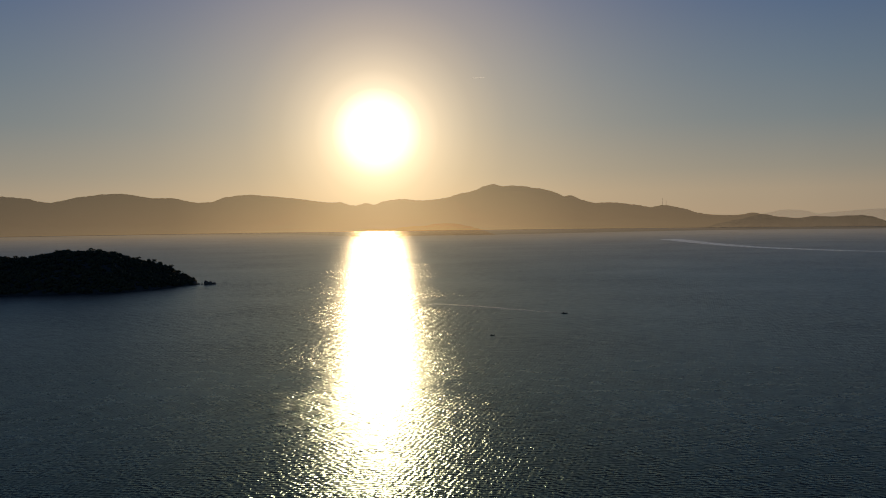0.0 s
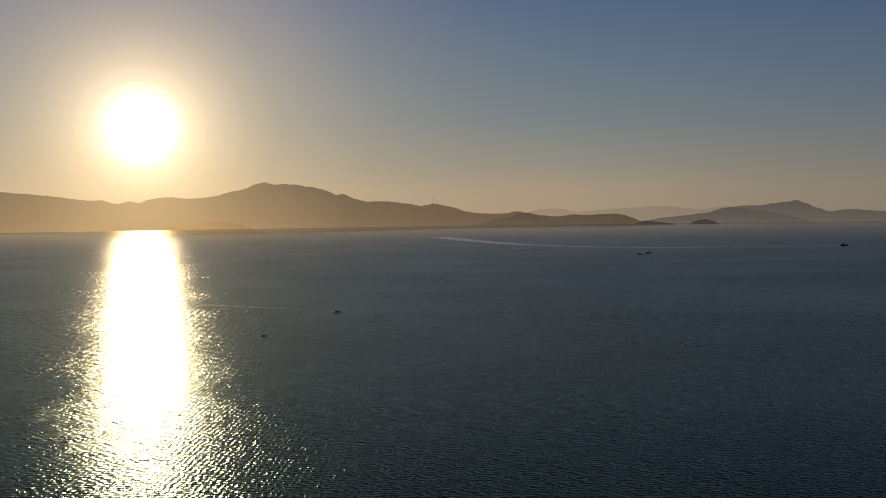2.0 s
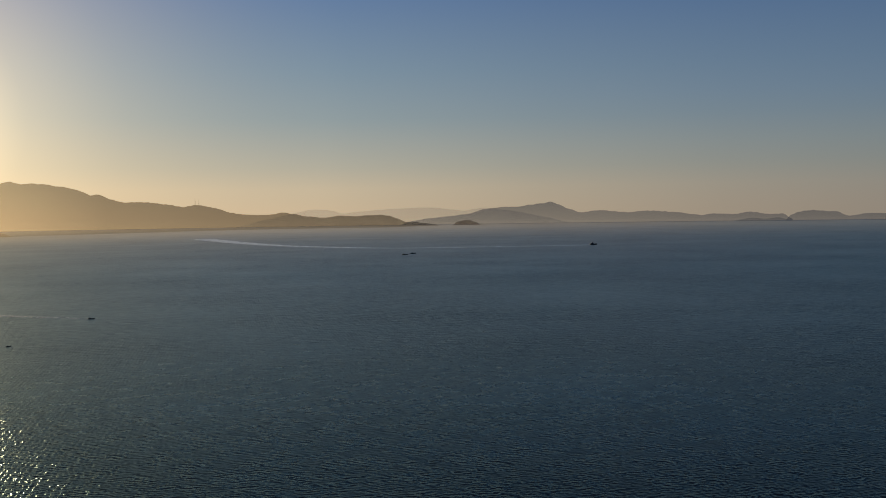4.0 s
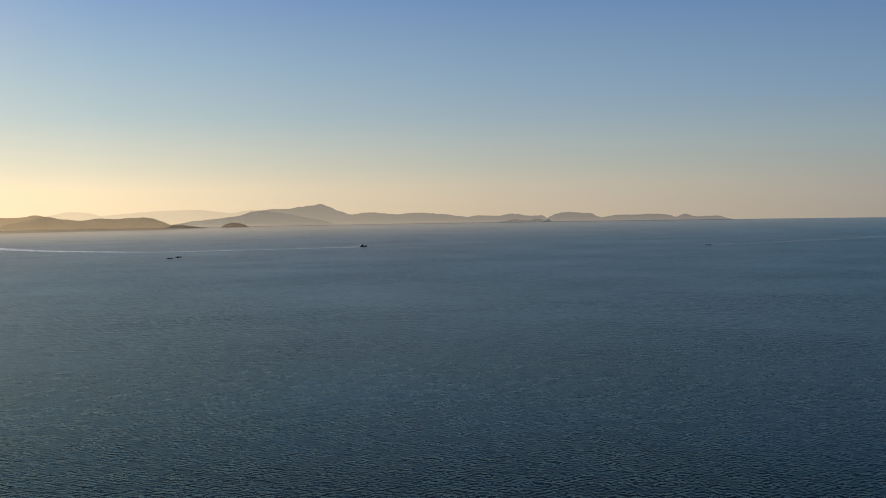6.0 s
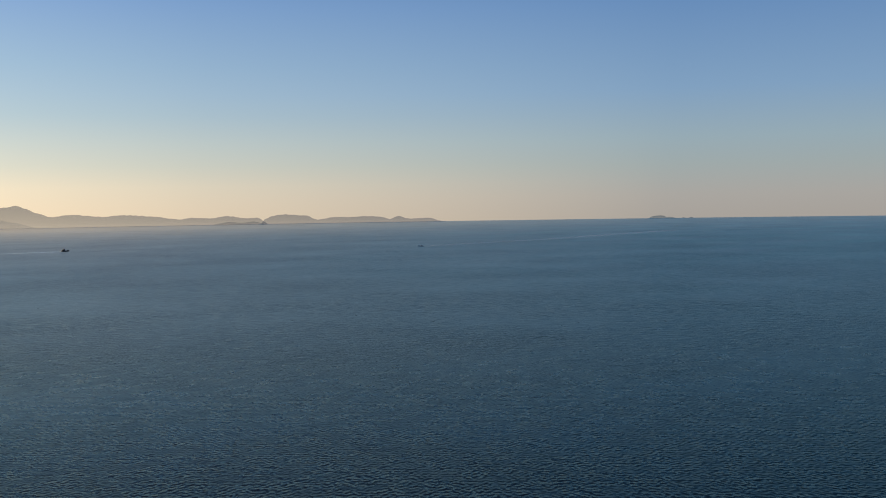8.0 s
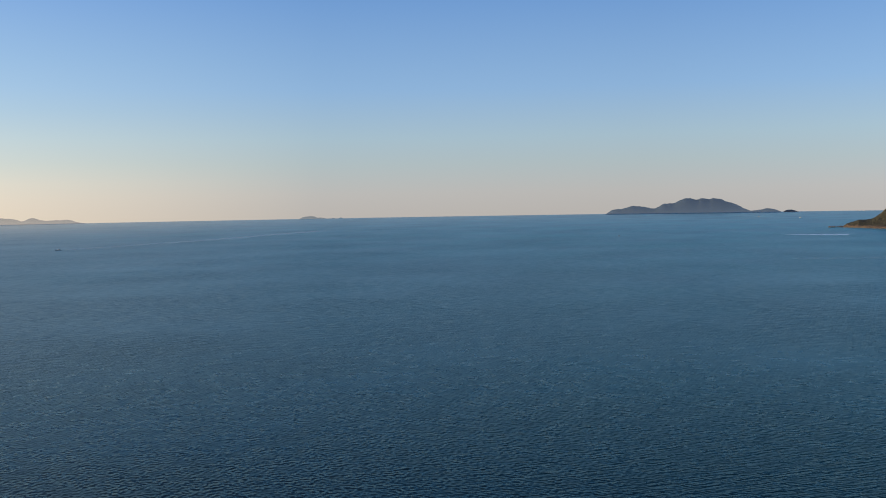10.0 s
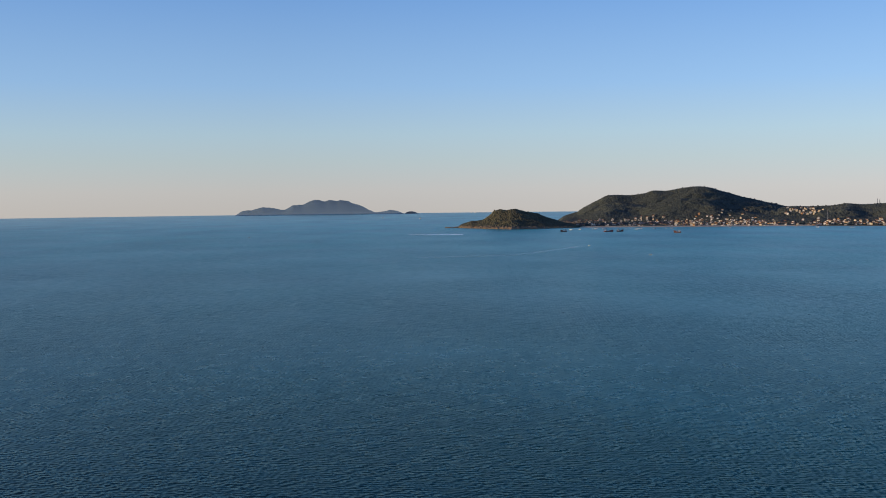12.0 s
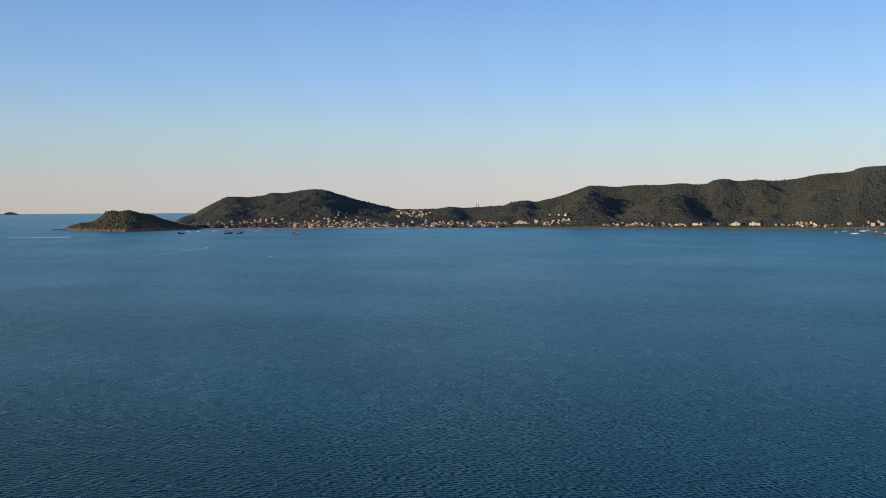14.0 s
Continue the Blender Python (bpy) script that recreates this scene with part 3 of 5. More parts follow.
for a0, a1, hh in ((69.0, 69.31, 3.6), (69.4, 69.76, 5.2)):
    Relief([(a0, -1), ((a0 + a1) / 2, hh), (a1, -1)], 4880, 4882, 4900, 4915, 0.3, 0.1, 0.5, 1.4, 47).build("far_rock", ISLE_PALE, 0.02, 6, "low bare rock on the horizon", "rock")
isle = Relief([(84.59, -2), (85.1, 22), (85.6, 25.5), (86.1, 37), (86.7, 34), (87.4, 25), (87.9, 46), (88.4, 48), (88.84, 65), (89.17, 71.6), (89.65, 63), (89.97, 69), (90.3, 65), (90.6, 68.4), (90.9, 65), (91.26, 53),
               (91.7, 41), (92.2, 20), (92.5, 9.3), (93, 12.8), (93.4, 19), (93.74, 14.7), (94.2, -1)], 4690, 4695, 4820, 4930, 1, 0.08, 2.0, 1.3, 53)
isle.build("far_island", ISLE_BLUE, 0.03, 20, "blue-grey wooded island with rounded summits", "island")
Relief([(94.2, -1), (94.31, 5.9), (94.54, 11), (94.76, 8.2), (95.05, -1)], 4790, 4792, 4820, 4840, 0.5, 0.1, 1.5, 1.4, 59).build("far_rock", two_tone("pale_rock", (0.25, 0.2, 0.17), (0.4, 0.34, 0.28), 0.03, 0.9), 0.02, 8, "pale bare rock beside the far island", "rock")

# ---------------------------------------------------------------- wooded headland, hills and bay shore
headland = Relief([(97.2, -0.5), (97.5, 7), (98.1, 13), (98.7, 17.5), (99, 24), (99.4, 36), (99.7, 38), (100, 36.8), (100.3, 39.5), (100.75, 37.5), (101.2, 33), (101.65, 30.5), (102.1, 24), (102.5, 17.5), (103, 11.5), (103.6, 6), (104.3, 2)],
                  [(97.2, 2200), (98.8, 2106), (100.3, 2048), (102.05, 2080), (104.3, 2140)], [(97.2, 2204), (98.8, 2112), (100.3, 2054), (102.05, 2086), (104.3, 2146)],
                  [(97.2, 2230), (100.3, 2190), (104.3, 2230)], [(97.2, 2250), (98.5, 2300), (100.3, 2330), (104.3, 2300)], 2.0, 0.38, 1.7, 1.25, 61, 60.0, 0.2)
headland.build("headland", SOIL, 0.05, 30, "wooded rounded headland with rocky shore", "headland")
hill = Relief([(102.9, 1), (103.4, 15), (104, 23), (104.5, 38), (105.1, 53), (105.7, 67), (107, 68), (107.8, 72.5), (108.2, 79), (108.9, 78.5), (110.1, 87), (110.7, 89), (111.3, 85.5), (112, 75.5), (113.3, 57.5), (114.6, 43), (115.3, 35), (117, 14)],
              [(102.9, 2260), (104.2, 2135), (108.9, 2135), (117, 2190)], [(102.9, 2400), (104, 2480), (108.9, 2440), (113, 2400), (117, 2380)], 2750, [(102.9, 2850), (105, 3000), (117, 2900)], 5.0, 0.36, 0.0, 1.3, 67, 110.0, 0.3,
              ribs=((106.3, 1.0, 0.6, 5, -0.4), (109.2, 1.2, 0.6, 5, -0.4), (111.9, 0.9, 0.6, 4, -0.3)))
hill.build("hill", SOIL, 0.06, 44, "dark green wooded hill above the fishing village", "hill")
ridge = Relief([(114.2, 5), (115, 31), (116.6, 35), (117.7, 37), (118.35, 41.5), (119, 39), (120.8, 43), (121.4, 44.5), (121.9, 53), (122.7, 57.5), (123.2, 54.5), (124, 62), (125, 73.5), (125.6, 85), (126.3, 95), (126.9, 95), (127.8, 92), (128.7, 96),
                (130.3, 97), (131.2, 100.5), (132.7, 99.5), (133.1, 108), (133.8, 110.5), (134.2, 106), (135.4, 108.5), (136, 105.5), (137.2, 109), (138.6, 121), (140.1, 127), (140.55, 135), (141.4, 138.5), (144, 142), (150, 130), (156, 100)],
               [(114.2, 2182), (121.7, 2175), (126.5, 2163), (131.2, 2166), (137.2, 2199), (142, 2261), (156, 2300)],
               [(114.2, 2290), (118, 2300), (122, 2270), (126.5, 2230), (131.2, 2230), (137.2, 2260), (142, 2320), (156, 2360)], 2600, 2850, 5.0, 0.42, 0.0, 1.25, 71, 130.0, 0.32,
               ribs=((125.9, 1.8, 0.7, 13, -0.6), (128.2, 1.0, 1.4, -12, -0.3), (121.6, 1.0, 0.5, 6, -0.4), (131.6, 1.2, 0.7, 4, -0.3), (135.6, 1.3, 0.8, 4, -0.4), (140.2, 1.4, 0.8, 5, -0.5)))
ridge.build("hill", SOIL, 0.06, 44, "long dark green wooded ridge along the bay", "hill")

# ---------------------------------------------------------------- near island with its palms
island = Relief([(-34, 22), (-28, 27), (-24, 27.5), (-22.6, 26.5), (-21.9, 28.5), (-20.9, 31), (-19.5, 31), (-18.3, 29), (-17.6, 25), (-16.8, 21), (-15.9, 17), (-15.3, 13), (-15.05, 9), (-14.4, 4.5), (-13.95, -0.5)],
                [(-34, 915), (-24, 903), (-21, 897), (-18.3, 893), (-16, 926), (-14.2, 974), (-13.95, 980)], [(-34, 918), (-24, 906), (-21, 900), (-18.3, 896), (-16, 929), (-14.2, 977), (-13.95, 983)],
                [(-34, 1000), (-14.5, 1000), (-13.95, 994)], [(-34, 1100), (-16, 1080), (-13.95, 1006)], 0.8, 0.15, 0.6, 1.4, 83, 40.0)
island.build("island", SOIL, 0.05, 30, "dark wooded island with a rocky point", "island")
loose_crowns = [clump(s, 0.85, 3) for s in range(20, 26)]
spots_a, sizes_a = wood(island, 3600, -34, -13.96, 1.5, 3.2, 1.0, beyond=0.3, lift=0.35)
scatter("island_woods", loose_crowns, spots_a, sizes_a, ISLAND_LEAVES, "dense dark tree crowns covering the near island", "trees")


def rock_shape(name, seed, size, flat=0.6):
    r = np.random.default_rng(seed)
    bm = bmesh.new()
    bmesh.ops.create_icosphere(bm, subdivisions=2, radius=1.0)
    shift = r.random(3) * 50
    for v in bm.verts:
        d = v.co.normalized()
        k = 0.8 + 0.45 * noise.noise(d * 1.3 + Vector(shift)) + 0.2 * noise.noise(d * 3.7 + Vector(shift))
        v.co = Vector((d.x * k * size[0], d.y * k * size[1], d.z * k * size[2]))
    bmesh.ops.recalc_face_normals(bm, faces=bm.faces)
    me = bpy.data.meshes.new(name)
    bm.to_mesh(me)
    bm.free()
    me.materials.append(ROCK)
    return me


for k, (az, d, sx, sz, lift) in enumerate(((-13.38, 976, 2.6, 3.6, 0.6), (-13.2, 977, 3.0, 2.6, 0.5), (-12.98, 976, 2.6, 1.6, 0.5), (-13.62, 977, 1.2, 0.8, 0.2), (-13.8, 979, 1.6, 0.9, 0.3), (-14.02, 979, 3.4, 3.0, 0.6))):
    ob = tagged(new("rock", rock_shape("rock", 100 + k, (sx, sx, sz))), "dark sea rock off the island's point", "rock", "rocks off the island")
    ob.matrix_world = pose(*polar(az, d, lift), 0, 0, 40 * k)


def tube(bm, points, radii, sides=6):
    rings = []
    for i, (p, r) in enumerate(zip(points, radii)):
        a, b = points[max(i - 1, 0)], points[min(i + 1, len(points) - 1)]
        q = (Vector(b) - Vector(a)).to_track_quat("Z", "Y")
        rings.append([bm.verts.new(Vector(p) + q @ Vector((math.cos(6.2832 * k / sides) * r, math.sin(6.2832 * k / sides) * r, 0))) for k in range(sides)])
    for a, b in zip(rings, rings[1:]):
        for k in range(sides):
            bm.faces.new((a[k], a[(k + 1) % sides], b[(k + 1) % sides], b[k]))
    bm.faces.new(rings[-1])
    bm.faces.new(rings[0][::-1])


PALM_LEAF = two_tone("palm_leaf", (0.025, 0.04, 0.012), (0.06, 0.075, 0.025), 0.4, 0.7)


def palm_tree(tall, seed):
    r = random.Random(seed)
    root = new("palm_tree")
    bm = bmesh.new()
    lean = r.uniform(-1, 1)
    tube(bm, [(lean * (k / 5) ** 2, 0, tall * k / 5) for k in range(6)], [0.3, 0.24, 0.2, 0.18, 0.16, 0.15])
    part("trunk", bm, BARK, root)
    bm = bmesh.new()
    for f in range(15):
        a, rise, length = f * 2.4, r.uniform(-0.2, 0.9), r.uniform(2.4, 3.2)
        spine = [Vector((lean + math.cos(a) * length * s, math.sin(a) * length * s, tall + rise * length * s - 1.0 * length * s * s)) for s in (0, 0.25, 0.5, 0.75, 1.0)]
        side = Vector((-math.sin(a), math.cos(a), 0))
        row = []
        for s, p in zip((0, 0.25, 0.5, 0.75, 1.0), spine):
            w = 0.55 * math.sin(math.pi * min(1, s * 0.85 + 0.12)) + 0.05
            row.append((bm.verts.new(p - side * w - Vector((0, 0, w * 0.5))), bm.verts.new(p), bm.verts.new(p + side * w - Vector((0, 0, w * 0.5)))))
        for u, v in zip(row, row[1:]):
            bm.faces.new((u[0], u[1], v[1], v[0]))
            bm.faces.new((u[1], u[2], v[2], v[1]))
    part("crown", bm, PALM_LEAF, root)
    return tagged(root, "tall palm tree standing out above the island woods", "palm tree", "palms on the island")


def broad_tree(tall, seed, leaf):
    r = random.Random(seed)
    root = new("tree")
    bm = bmesh.new()
    tube(bm, [(0, 0, 0), (0.1, 0, tall * 0.35), (0.2, 0.1, tall * 0.7)], [0.35, 0.26, 0.14])
    tips = []
    for k in range(5):
        a = k * 1.26 + r.random()
        tip = (math.cos(a) * tall * 0.28, math.sin(a) * tall * 0.28, tall * r.uniform(0.62, 0.85))
        tube(bm, [(0.1, 0, tall * 0.4), tuple(v * 0.6 + (0, 0, tall * 0.2)[i] for i, v in enumerate(tip)), tip], [0.14, 0.1, 0.05], 5)
        tips.append(tip)
    part("trunk", bm, BARK, root)
    bm = bmesh.new()
    for tip in tips + [(0.2, 0.1, tall * 0.85)]:
        for q in range(7):
            c = Vector(tip) + Vector((r.gauss(0, tall * 0.1), r.gauss(0, tall * 0.1), r.gauss(0, tall * 0.06)))
            got = bmesh.ops.create_icosphere(bm, subdivisions=1, radius=r.uniform(0.25, 0.55))
            for v in got["verts"]:
                v.co = c + Vector((v.co.x * r.uniform(0.7, 1.3), v.co.y * r.uniform(0.7, 1.3), v.co.z * 0.7))
    part("crown", bm, leaf, root)
    return tagged(root, "spreading tree standing above the island woods", "tree", "trees on the island skyline")


for k, (az, tall) in enumerate(((-21.2, 4.0), (-19.42, 5.5), (-19.1, 4.2), (-18.95, 4.5), (-16.45, 5.0), (-16.15, 6.2), (-15.85, 5.0))):
    palm_tree(tall, k).matrix_world = pose(*polar(az, 1001, float(island.height(az, 1001)) - 0.3), 0, 0, 53 * k)
for k, (az, tall) in enumerate(((-23.2, 4.5), (-20.6, 4.5), (-19.3, 5.0), (-18.2, 4.5), (-17.0, 6.0), (-15.25, 6.5), (-14.85, 6.0), (-14.6, 5.5))):
    broad_tree(tall, 30 + k, ISLAND_LEAVES).matrix_world = pose(*polar(az, 999, float(island.height(az, 999)) - 0.3), 0, 0, 71 * k)

# ---------------------------------------------------------------- village: houses of a few builds
WALLS = {
    "white": two_tone("white_render", (0.78, 0.76, 0.72), (0.90, 0.88, 0.84), 0.25, 0.85),
    "cream": two_tone("cream_render", (0.72, 0.60, 0.42), (0.84, 0.72, 0.54), 0.25, 0.85),
    "orange": two_tone("ochre_render", (0.60, 0.33, 0.15), (0.72, 0.44, 0.22), 0.25, 0.85),
    "grey": two_tone("grey_concrete", (0.34, 0.33, 0.32), (0.50, 0.48, 0.46), 0.25, 0.9)}
TILES = two_tone("terracotta_tiles", (0.19, 0.095, 0.062), (0.29, 0.145, 0.095), 0.5, 0.85, each=0.3)
DARK_TILES = two_tone("dark_roof_sheets", (0.07, 0.06, 0.055), (0.15, 0.12, 0.10), 0.5, 0.8)
GLASS, _gt, _gb = material("window_glass", 0.08)
_gb.inputs["Base Color"].default_value = (0.03, 0.04, 0.05, 1)
WOODWORK = two_tone("painted_wood", (0.10, 0.06, 0.035), (0.18, 0.11, 0.06), 2.0, 0.6)


def block(bm, x0, y0, z0, x1, y1, z1):
    v = [bm.verts.new((x, y, z)) for z in (z0, z1) for x, y in ((x0, y0), (x1, y0), (x1, y1), (x0, y1))]
    for q in ((3, 2, 1, 0), (4, 5, 6, 7), (0, 1, 5, 4), (1, 2, 6, 5), (2, 3, 7, 6), (3, 0, 4, 7)):
        bm.faces.new([v[k] for k in q])


def gable(bm, w, d, z, rise, over):
    """A pitched roof slab with eaves, ridge along x."""
    t = 0.25
    for lift in (0,):
        outer = [(-w / 2 - over, -d / 2 - over, z - 0.1), (-w / 2 - over, 0, z + rise), (-w / 2 - over, d / 2 + over, z - 0.1)]
        pts = []
        for x in (-w / 2 - over, w / 2 + over):
            pts.append([bm.verts.new((x, p[1], p[2])) for p in outer] + [bm.verts.new((x, p[1], p[2] + t)) for p in outer])
        a, b = pts
        for i, j in ((0, 1), (1, 2)):
            bm.faces.new((a[i], a[j], b[j], b[i]))
            bm.faces.new((a[i + 3], b[i + 3], b[j + 3], a[j + 3]))
            bm.faces.new((a[i], a[i + 3], a[j + 3], a[j]))
            bm.faces.new((b[i], b[j], b[j + 3], b[i + 3]))
        for i in (0, 2):
            bm.faces.new((a[i], b[i], b[i + 3], a[i + 3]))


def house(w, d, h, wall, roof, label, rise=0.0, floors=1):
    """A house, its front to -y: walls, roof, windows and door."""
    root = new("house")
    bm = bmesh.new()
    block(bm, -w / 2, -d / 2, -2.0, w / 2, d / 2, h)
    if rise:
        for x in (-w / 2, w / 2):
            bm.faces.new([bm.verts.new(p) for p in ((x, -d / 2, h), (x, 0, h + rise - 0.1), (x, d / 2, h))])
    part("wall", bm, WALLS[wall], root)
    bm = bmesh.new()
    if rise:
        gable(bm, w, d, h, rise, 0.6)
    else:
        block(bm, -w / 2 - 0.25, -d / 2 - 0.25, h, w / 2 + 0.25, d / 2 + 0.25, h + 0.3)
        block(bm, -w / 2 + 0.4, 0, h + 0.3, -w / 2 + 2.6, d / 2 - 0.6, h + 1.7)
    part("roof", bm, roof, root)
    n = max(2, int(w / 3.2))
    pane = None
    for fl in range(floors):
        for k in range(n):
            if fl == 0 and k == n // 2:
                continue
            if pane is None:
                bm = bmesh.new()
                block(bm, -0.65, -0.06, 0, 0.65, 0.05, 1.3)
                pane = part("window", bm, GLASS, root)
                ob = pane
            else:
                ob = new("window", pane.data)
                ob.parent = root
            ob.location = (-w / 2 + (k + 0.5) * w / n, -d / 2, 0.9 + fl * (h / floors))
    bm = bmesh.new()
    block(bm, -0.5, -0.06, 0, 0.5, 0.05, 2.1)
    part("door", bm, WOODWORK, root).location = (-w / 2 + (n // 2 + 0.5) * w / n, -d / 2, 0)
    if floors > 1:
        for fl in range(1, floors):
            bm = bmesh.new()
            block(bm, -w * 0.4, -d / 2 - 1.2, fl * h / floors - 0.2, w * 0.4, -d / 2 - 0.02, fl * h / floors)
            block(bm, -w * 0.4, -d / 2 - 1.2, fl * h / floors, w * 0.4, -d / 2 - 1.1, fl * h / floors + 0.8)
            part("balcony", bm, WALLS["white"], root)
    return tagged(root, label, "house", "houses of the village")


KINDS = {
    "w1": house(4.6, 4.2, 2.5, "white", TILES, "small white house with a terracotta tiled roof", 1.1),
    "w2": house(5, 4.6, 4.6, "white", TILES, "two-storey white house with a tiled roof and balcony", 1.2, 2),
    "c1": house(4.4, 4.2, 2.5, "cream", TILES, "small cream house with a terracotta tiled roof", 1.0),
    "c2": house(5.2, 4.6, 4.6, "cream", TILES, "two-storey cream house with a tiled roof and balcony", 1.2, 2),
    "o1": house(4.6, 4.2, 2.5, "orange", DARK_TILES, "low ochre house with a dark roof", 1.5),
    "g1": house(6, 5, 2.7, "grey", DARK_TILES, "low grey boat shed with a dark roof", 1.4),
    "f1": house(4.4, 4.2, 4.4, "white", WALLS["white"], "flat-roofed white two-storey house", 0, 2),
    "f2": house(5, 4.6, 4.4, "grey", WALLS["grey"], "flat-roofed grey two-storey house", 0, 2),
    "a1": house(7.4, 6, 6.6, "white", WALLS["white"], "three-storey white apartment block with balconies", 0, 3)}
first_use = set()
taken = []
clearings = []


def spot(relief, az, el):
    """The nearest ground of a relief that rises to the given angle, seen from the middle of the bay."""
    r = np.arange(float(level(np.array(az), relief.shore)) + 10, float(level(np.array(az), relief.crest)), 2.0)
    h = relief.height(np.full(len(r), az), r)
    hit = np.where(np.degrees(np.arctan((h - EYE) / r)) >= el)[0]
    return (float(r[hit[0]]), float(h[hit[0]])) if len(hit) else None


def place_house(kind, relief, az, el, turn=0.0):
    got = spot(relief, az, el)
    if not got:
        return False
    p = polar(az, got[0], got[1])
    if any((p - q).length < gap for q, gap in taken):
        return False
    big = kind[0] == "a"
    taken.append((p, 9.5 if big else 4.9))
    clearings.append((az, got[0], 11.0 if big else 5.2))
    clearings.append((az, got[0] - 8.5, 9.0 if big else 6.0))
    m = pose(p.x, p.y, p.z - 0.1, 0, 0, 180 - az + 180 + turn)
    if kind in first_use:
        copy_thing(KINDS[kind], m)
    else:
        KINDS[kind].matrix_basis = m
        first_use.add(kind)
    return True


streets = random.Random(4)
# first and last bearing, lowest and highest angle, how many, what builds
for a0, a1, e0, e1, count, kinds, relief in (
        (103.9, 109.2, -1.57, -1.22, 66, "g1 f2 g1 c1 w1 g1 o1 f2 w1", hill),
        (107.0, 109.0, -1.22, -1.05, 6, "w2 c1 c2", hill),
        (109.4, 113.6, -1.57, -1.22, 60, "c1 w1 o1 c2 w1 w2 c1 f1 o1", hill),
        (110.4, 113.4, -1.08, -0.66, 9, "c1 c1 o1", hill),
        (113.4, 115.8, -1.56, -1.28, 22, "w1 c1 g1 w2", hill),
        (115.3, 116.9, -0.98, -0.6, 15, "w1 c1 c1 c2", ridge),
        (116.0, 118.6, -1.55, -1.2, 26, "c1 w1 o1 w2", ridge),
        (118.6, 121.6, -1.55, -1.26, 28, "c1 c2 w1 w1 o1", ridge),
        (123.6, 125.5, -1.45, -0.85, 11, "w1 c1 f1 c2", ridge),
        (126.8, 131.6, -1.5, -1.28, 18, "c1 c1 w1 c2 o1", ridge),
        (137.2, 139.2, -1.48, -1.25, 10, "c1 w2 c2 w1", ridge),
        (139.6, 143.5, -1.46, -1.2, 8, "w2 c2 f1 o1", ridge)):
    done, tries = 0, 0
    while done < count and tries < count * 12:
        tries += 1
        done += place_house(streets.choice(kinds.split()), relief, streets.uniform(a0, a1), streets.uniform(e0, e1), streets.choice((-90, 0, 0, 0, 90)) + streets.uniform(-18, 18))
for kind, az, el, turn in (("a1", 123.25, -1.30, 4), ("w2", 131.3, -1.40, 12), ("f1", 133.3, -1.43, 6), ("c2", 136.35, -1.42, -10), ("w2", 136.7, -1.42, 25), ("a1", 141.2, -1.40, 0), ("a1", 141.65, -1.38, 8), ("f1", 117.15, -0.5, 0)):
    place_house(kind, ridge, az, el, turn)


def hotel_complex(steps, label):
    """A white hotel of joined blocks of different heights, stepping along the shore: width, depth and storeys of each."""
    root = new("hotel")
    total = sum(w for w, d, f in steps)
    x = -total / 2
    glass = None
    for w, d, floors in steps:
        h = 2.7 * floors
        bm = bmesh.new()
        block(bm, x + 0.01, -d / 2, -2, x + w - 0.01, d / 2, h)
        wing = part("wing", bm, WALLS["white"], root)
        bm = bmesh.new()
        if floors % 2:
            gable(bm, w - 0.3, d, h, 1.2, 0.15)
            for v in bm.verts:
                v.co.x += x + w / 2
            part("roof", bm, TILES, wing)
        else:
            block(bm, x + 0.1, -d / 2 - 0.15, h + 0.01, x + w - 0.1, d / 2, h + 0.35)
            part("roof", bm, WALLS["cream"], wing)
        for fl in range(floors):
            for k in range(max(1, int(w / 2.6))):
                if glass is None:
                    bm = bmesh.new()
                    block(bm, -0.45, -0.05, 0.2, 0.45, 0.05, 1.35)
                    ob = part("window", bm, GLASS, wing)
                    glass = ob.data
                else:
                    ob = new("window", glass)
                    ob.parent = wing
                ob.location = (x + (k + 0.5) * w / max(1, int(w / 2.6)), -d / 2, 0.6 + 2.7 * fl)
        x += w
    return tagged(root, label, "hotel", "hotels along the bay")


for steps, az, el, turn, label in (
        (((6, 6, 1), (5, 7, 2), (7, 7, 3), (5, 6, 2), (6, 6, 2), (5, 5, 1)), 122.4, -1.36, 6, "long white hotel of stepped blocks with terracotta roofs"),
        (((5, 6, 2), (6, 7, 2), (5, 6, 1), (4, 5, 2)), 132.2, -1.42, -4, "white hotel of low joined blocks behind the beach"),
        (((5, 5, 1), (6, 7, 2), (5, 7, 3), (6, 6, 2)), 134.2, -1.41, 4, "white stepped hotel with flat roofs behind the scrub"),
        (((6, 6, 2), (5, 7, 3), (6, 6, 2), (6, 5, 2)), 135.25, -1.40, -6, "white stepped hotel with flat roofs behind the scrub"),
        (((5, 5, 1), (6, 6, 2), (5, 5, 1)), 128.7, -1.44, 3, "small white hotel of joined blocks near the beach")):
    got = spot(ridge, az, el)
    hotel_complex(steps, label).matrix_basis = pose(*polar(az, got[0], got[1]), 0, 0, -az + turn)
    for side in (-0.28, 0.0, 0.28):
        clearings.append((az + side, got[0], 11.0))
        clearings.append((az + side, got[0] - 10, 9.0))


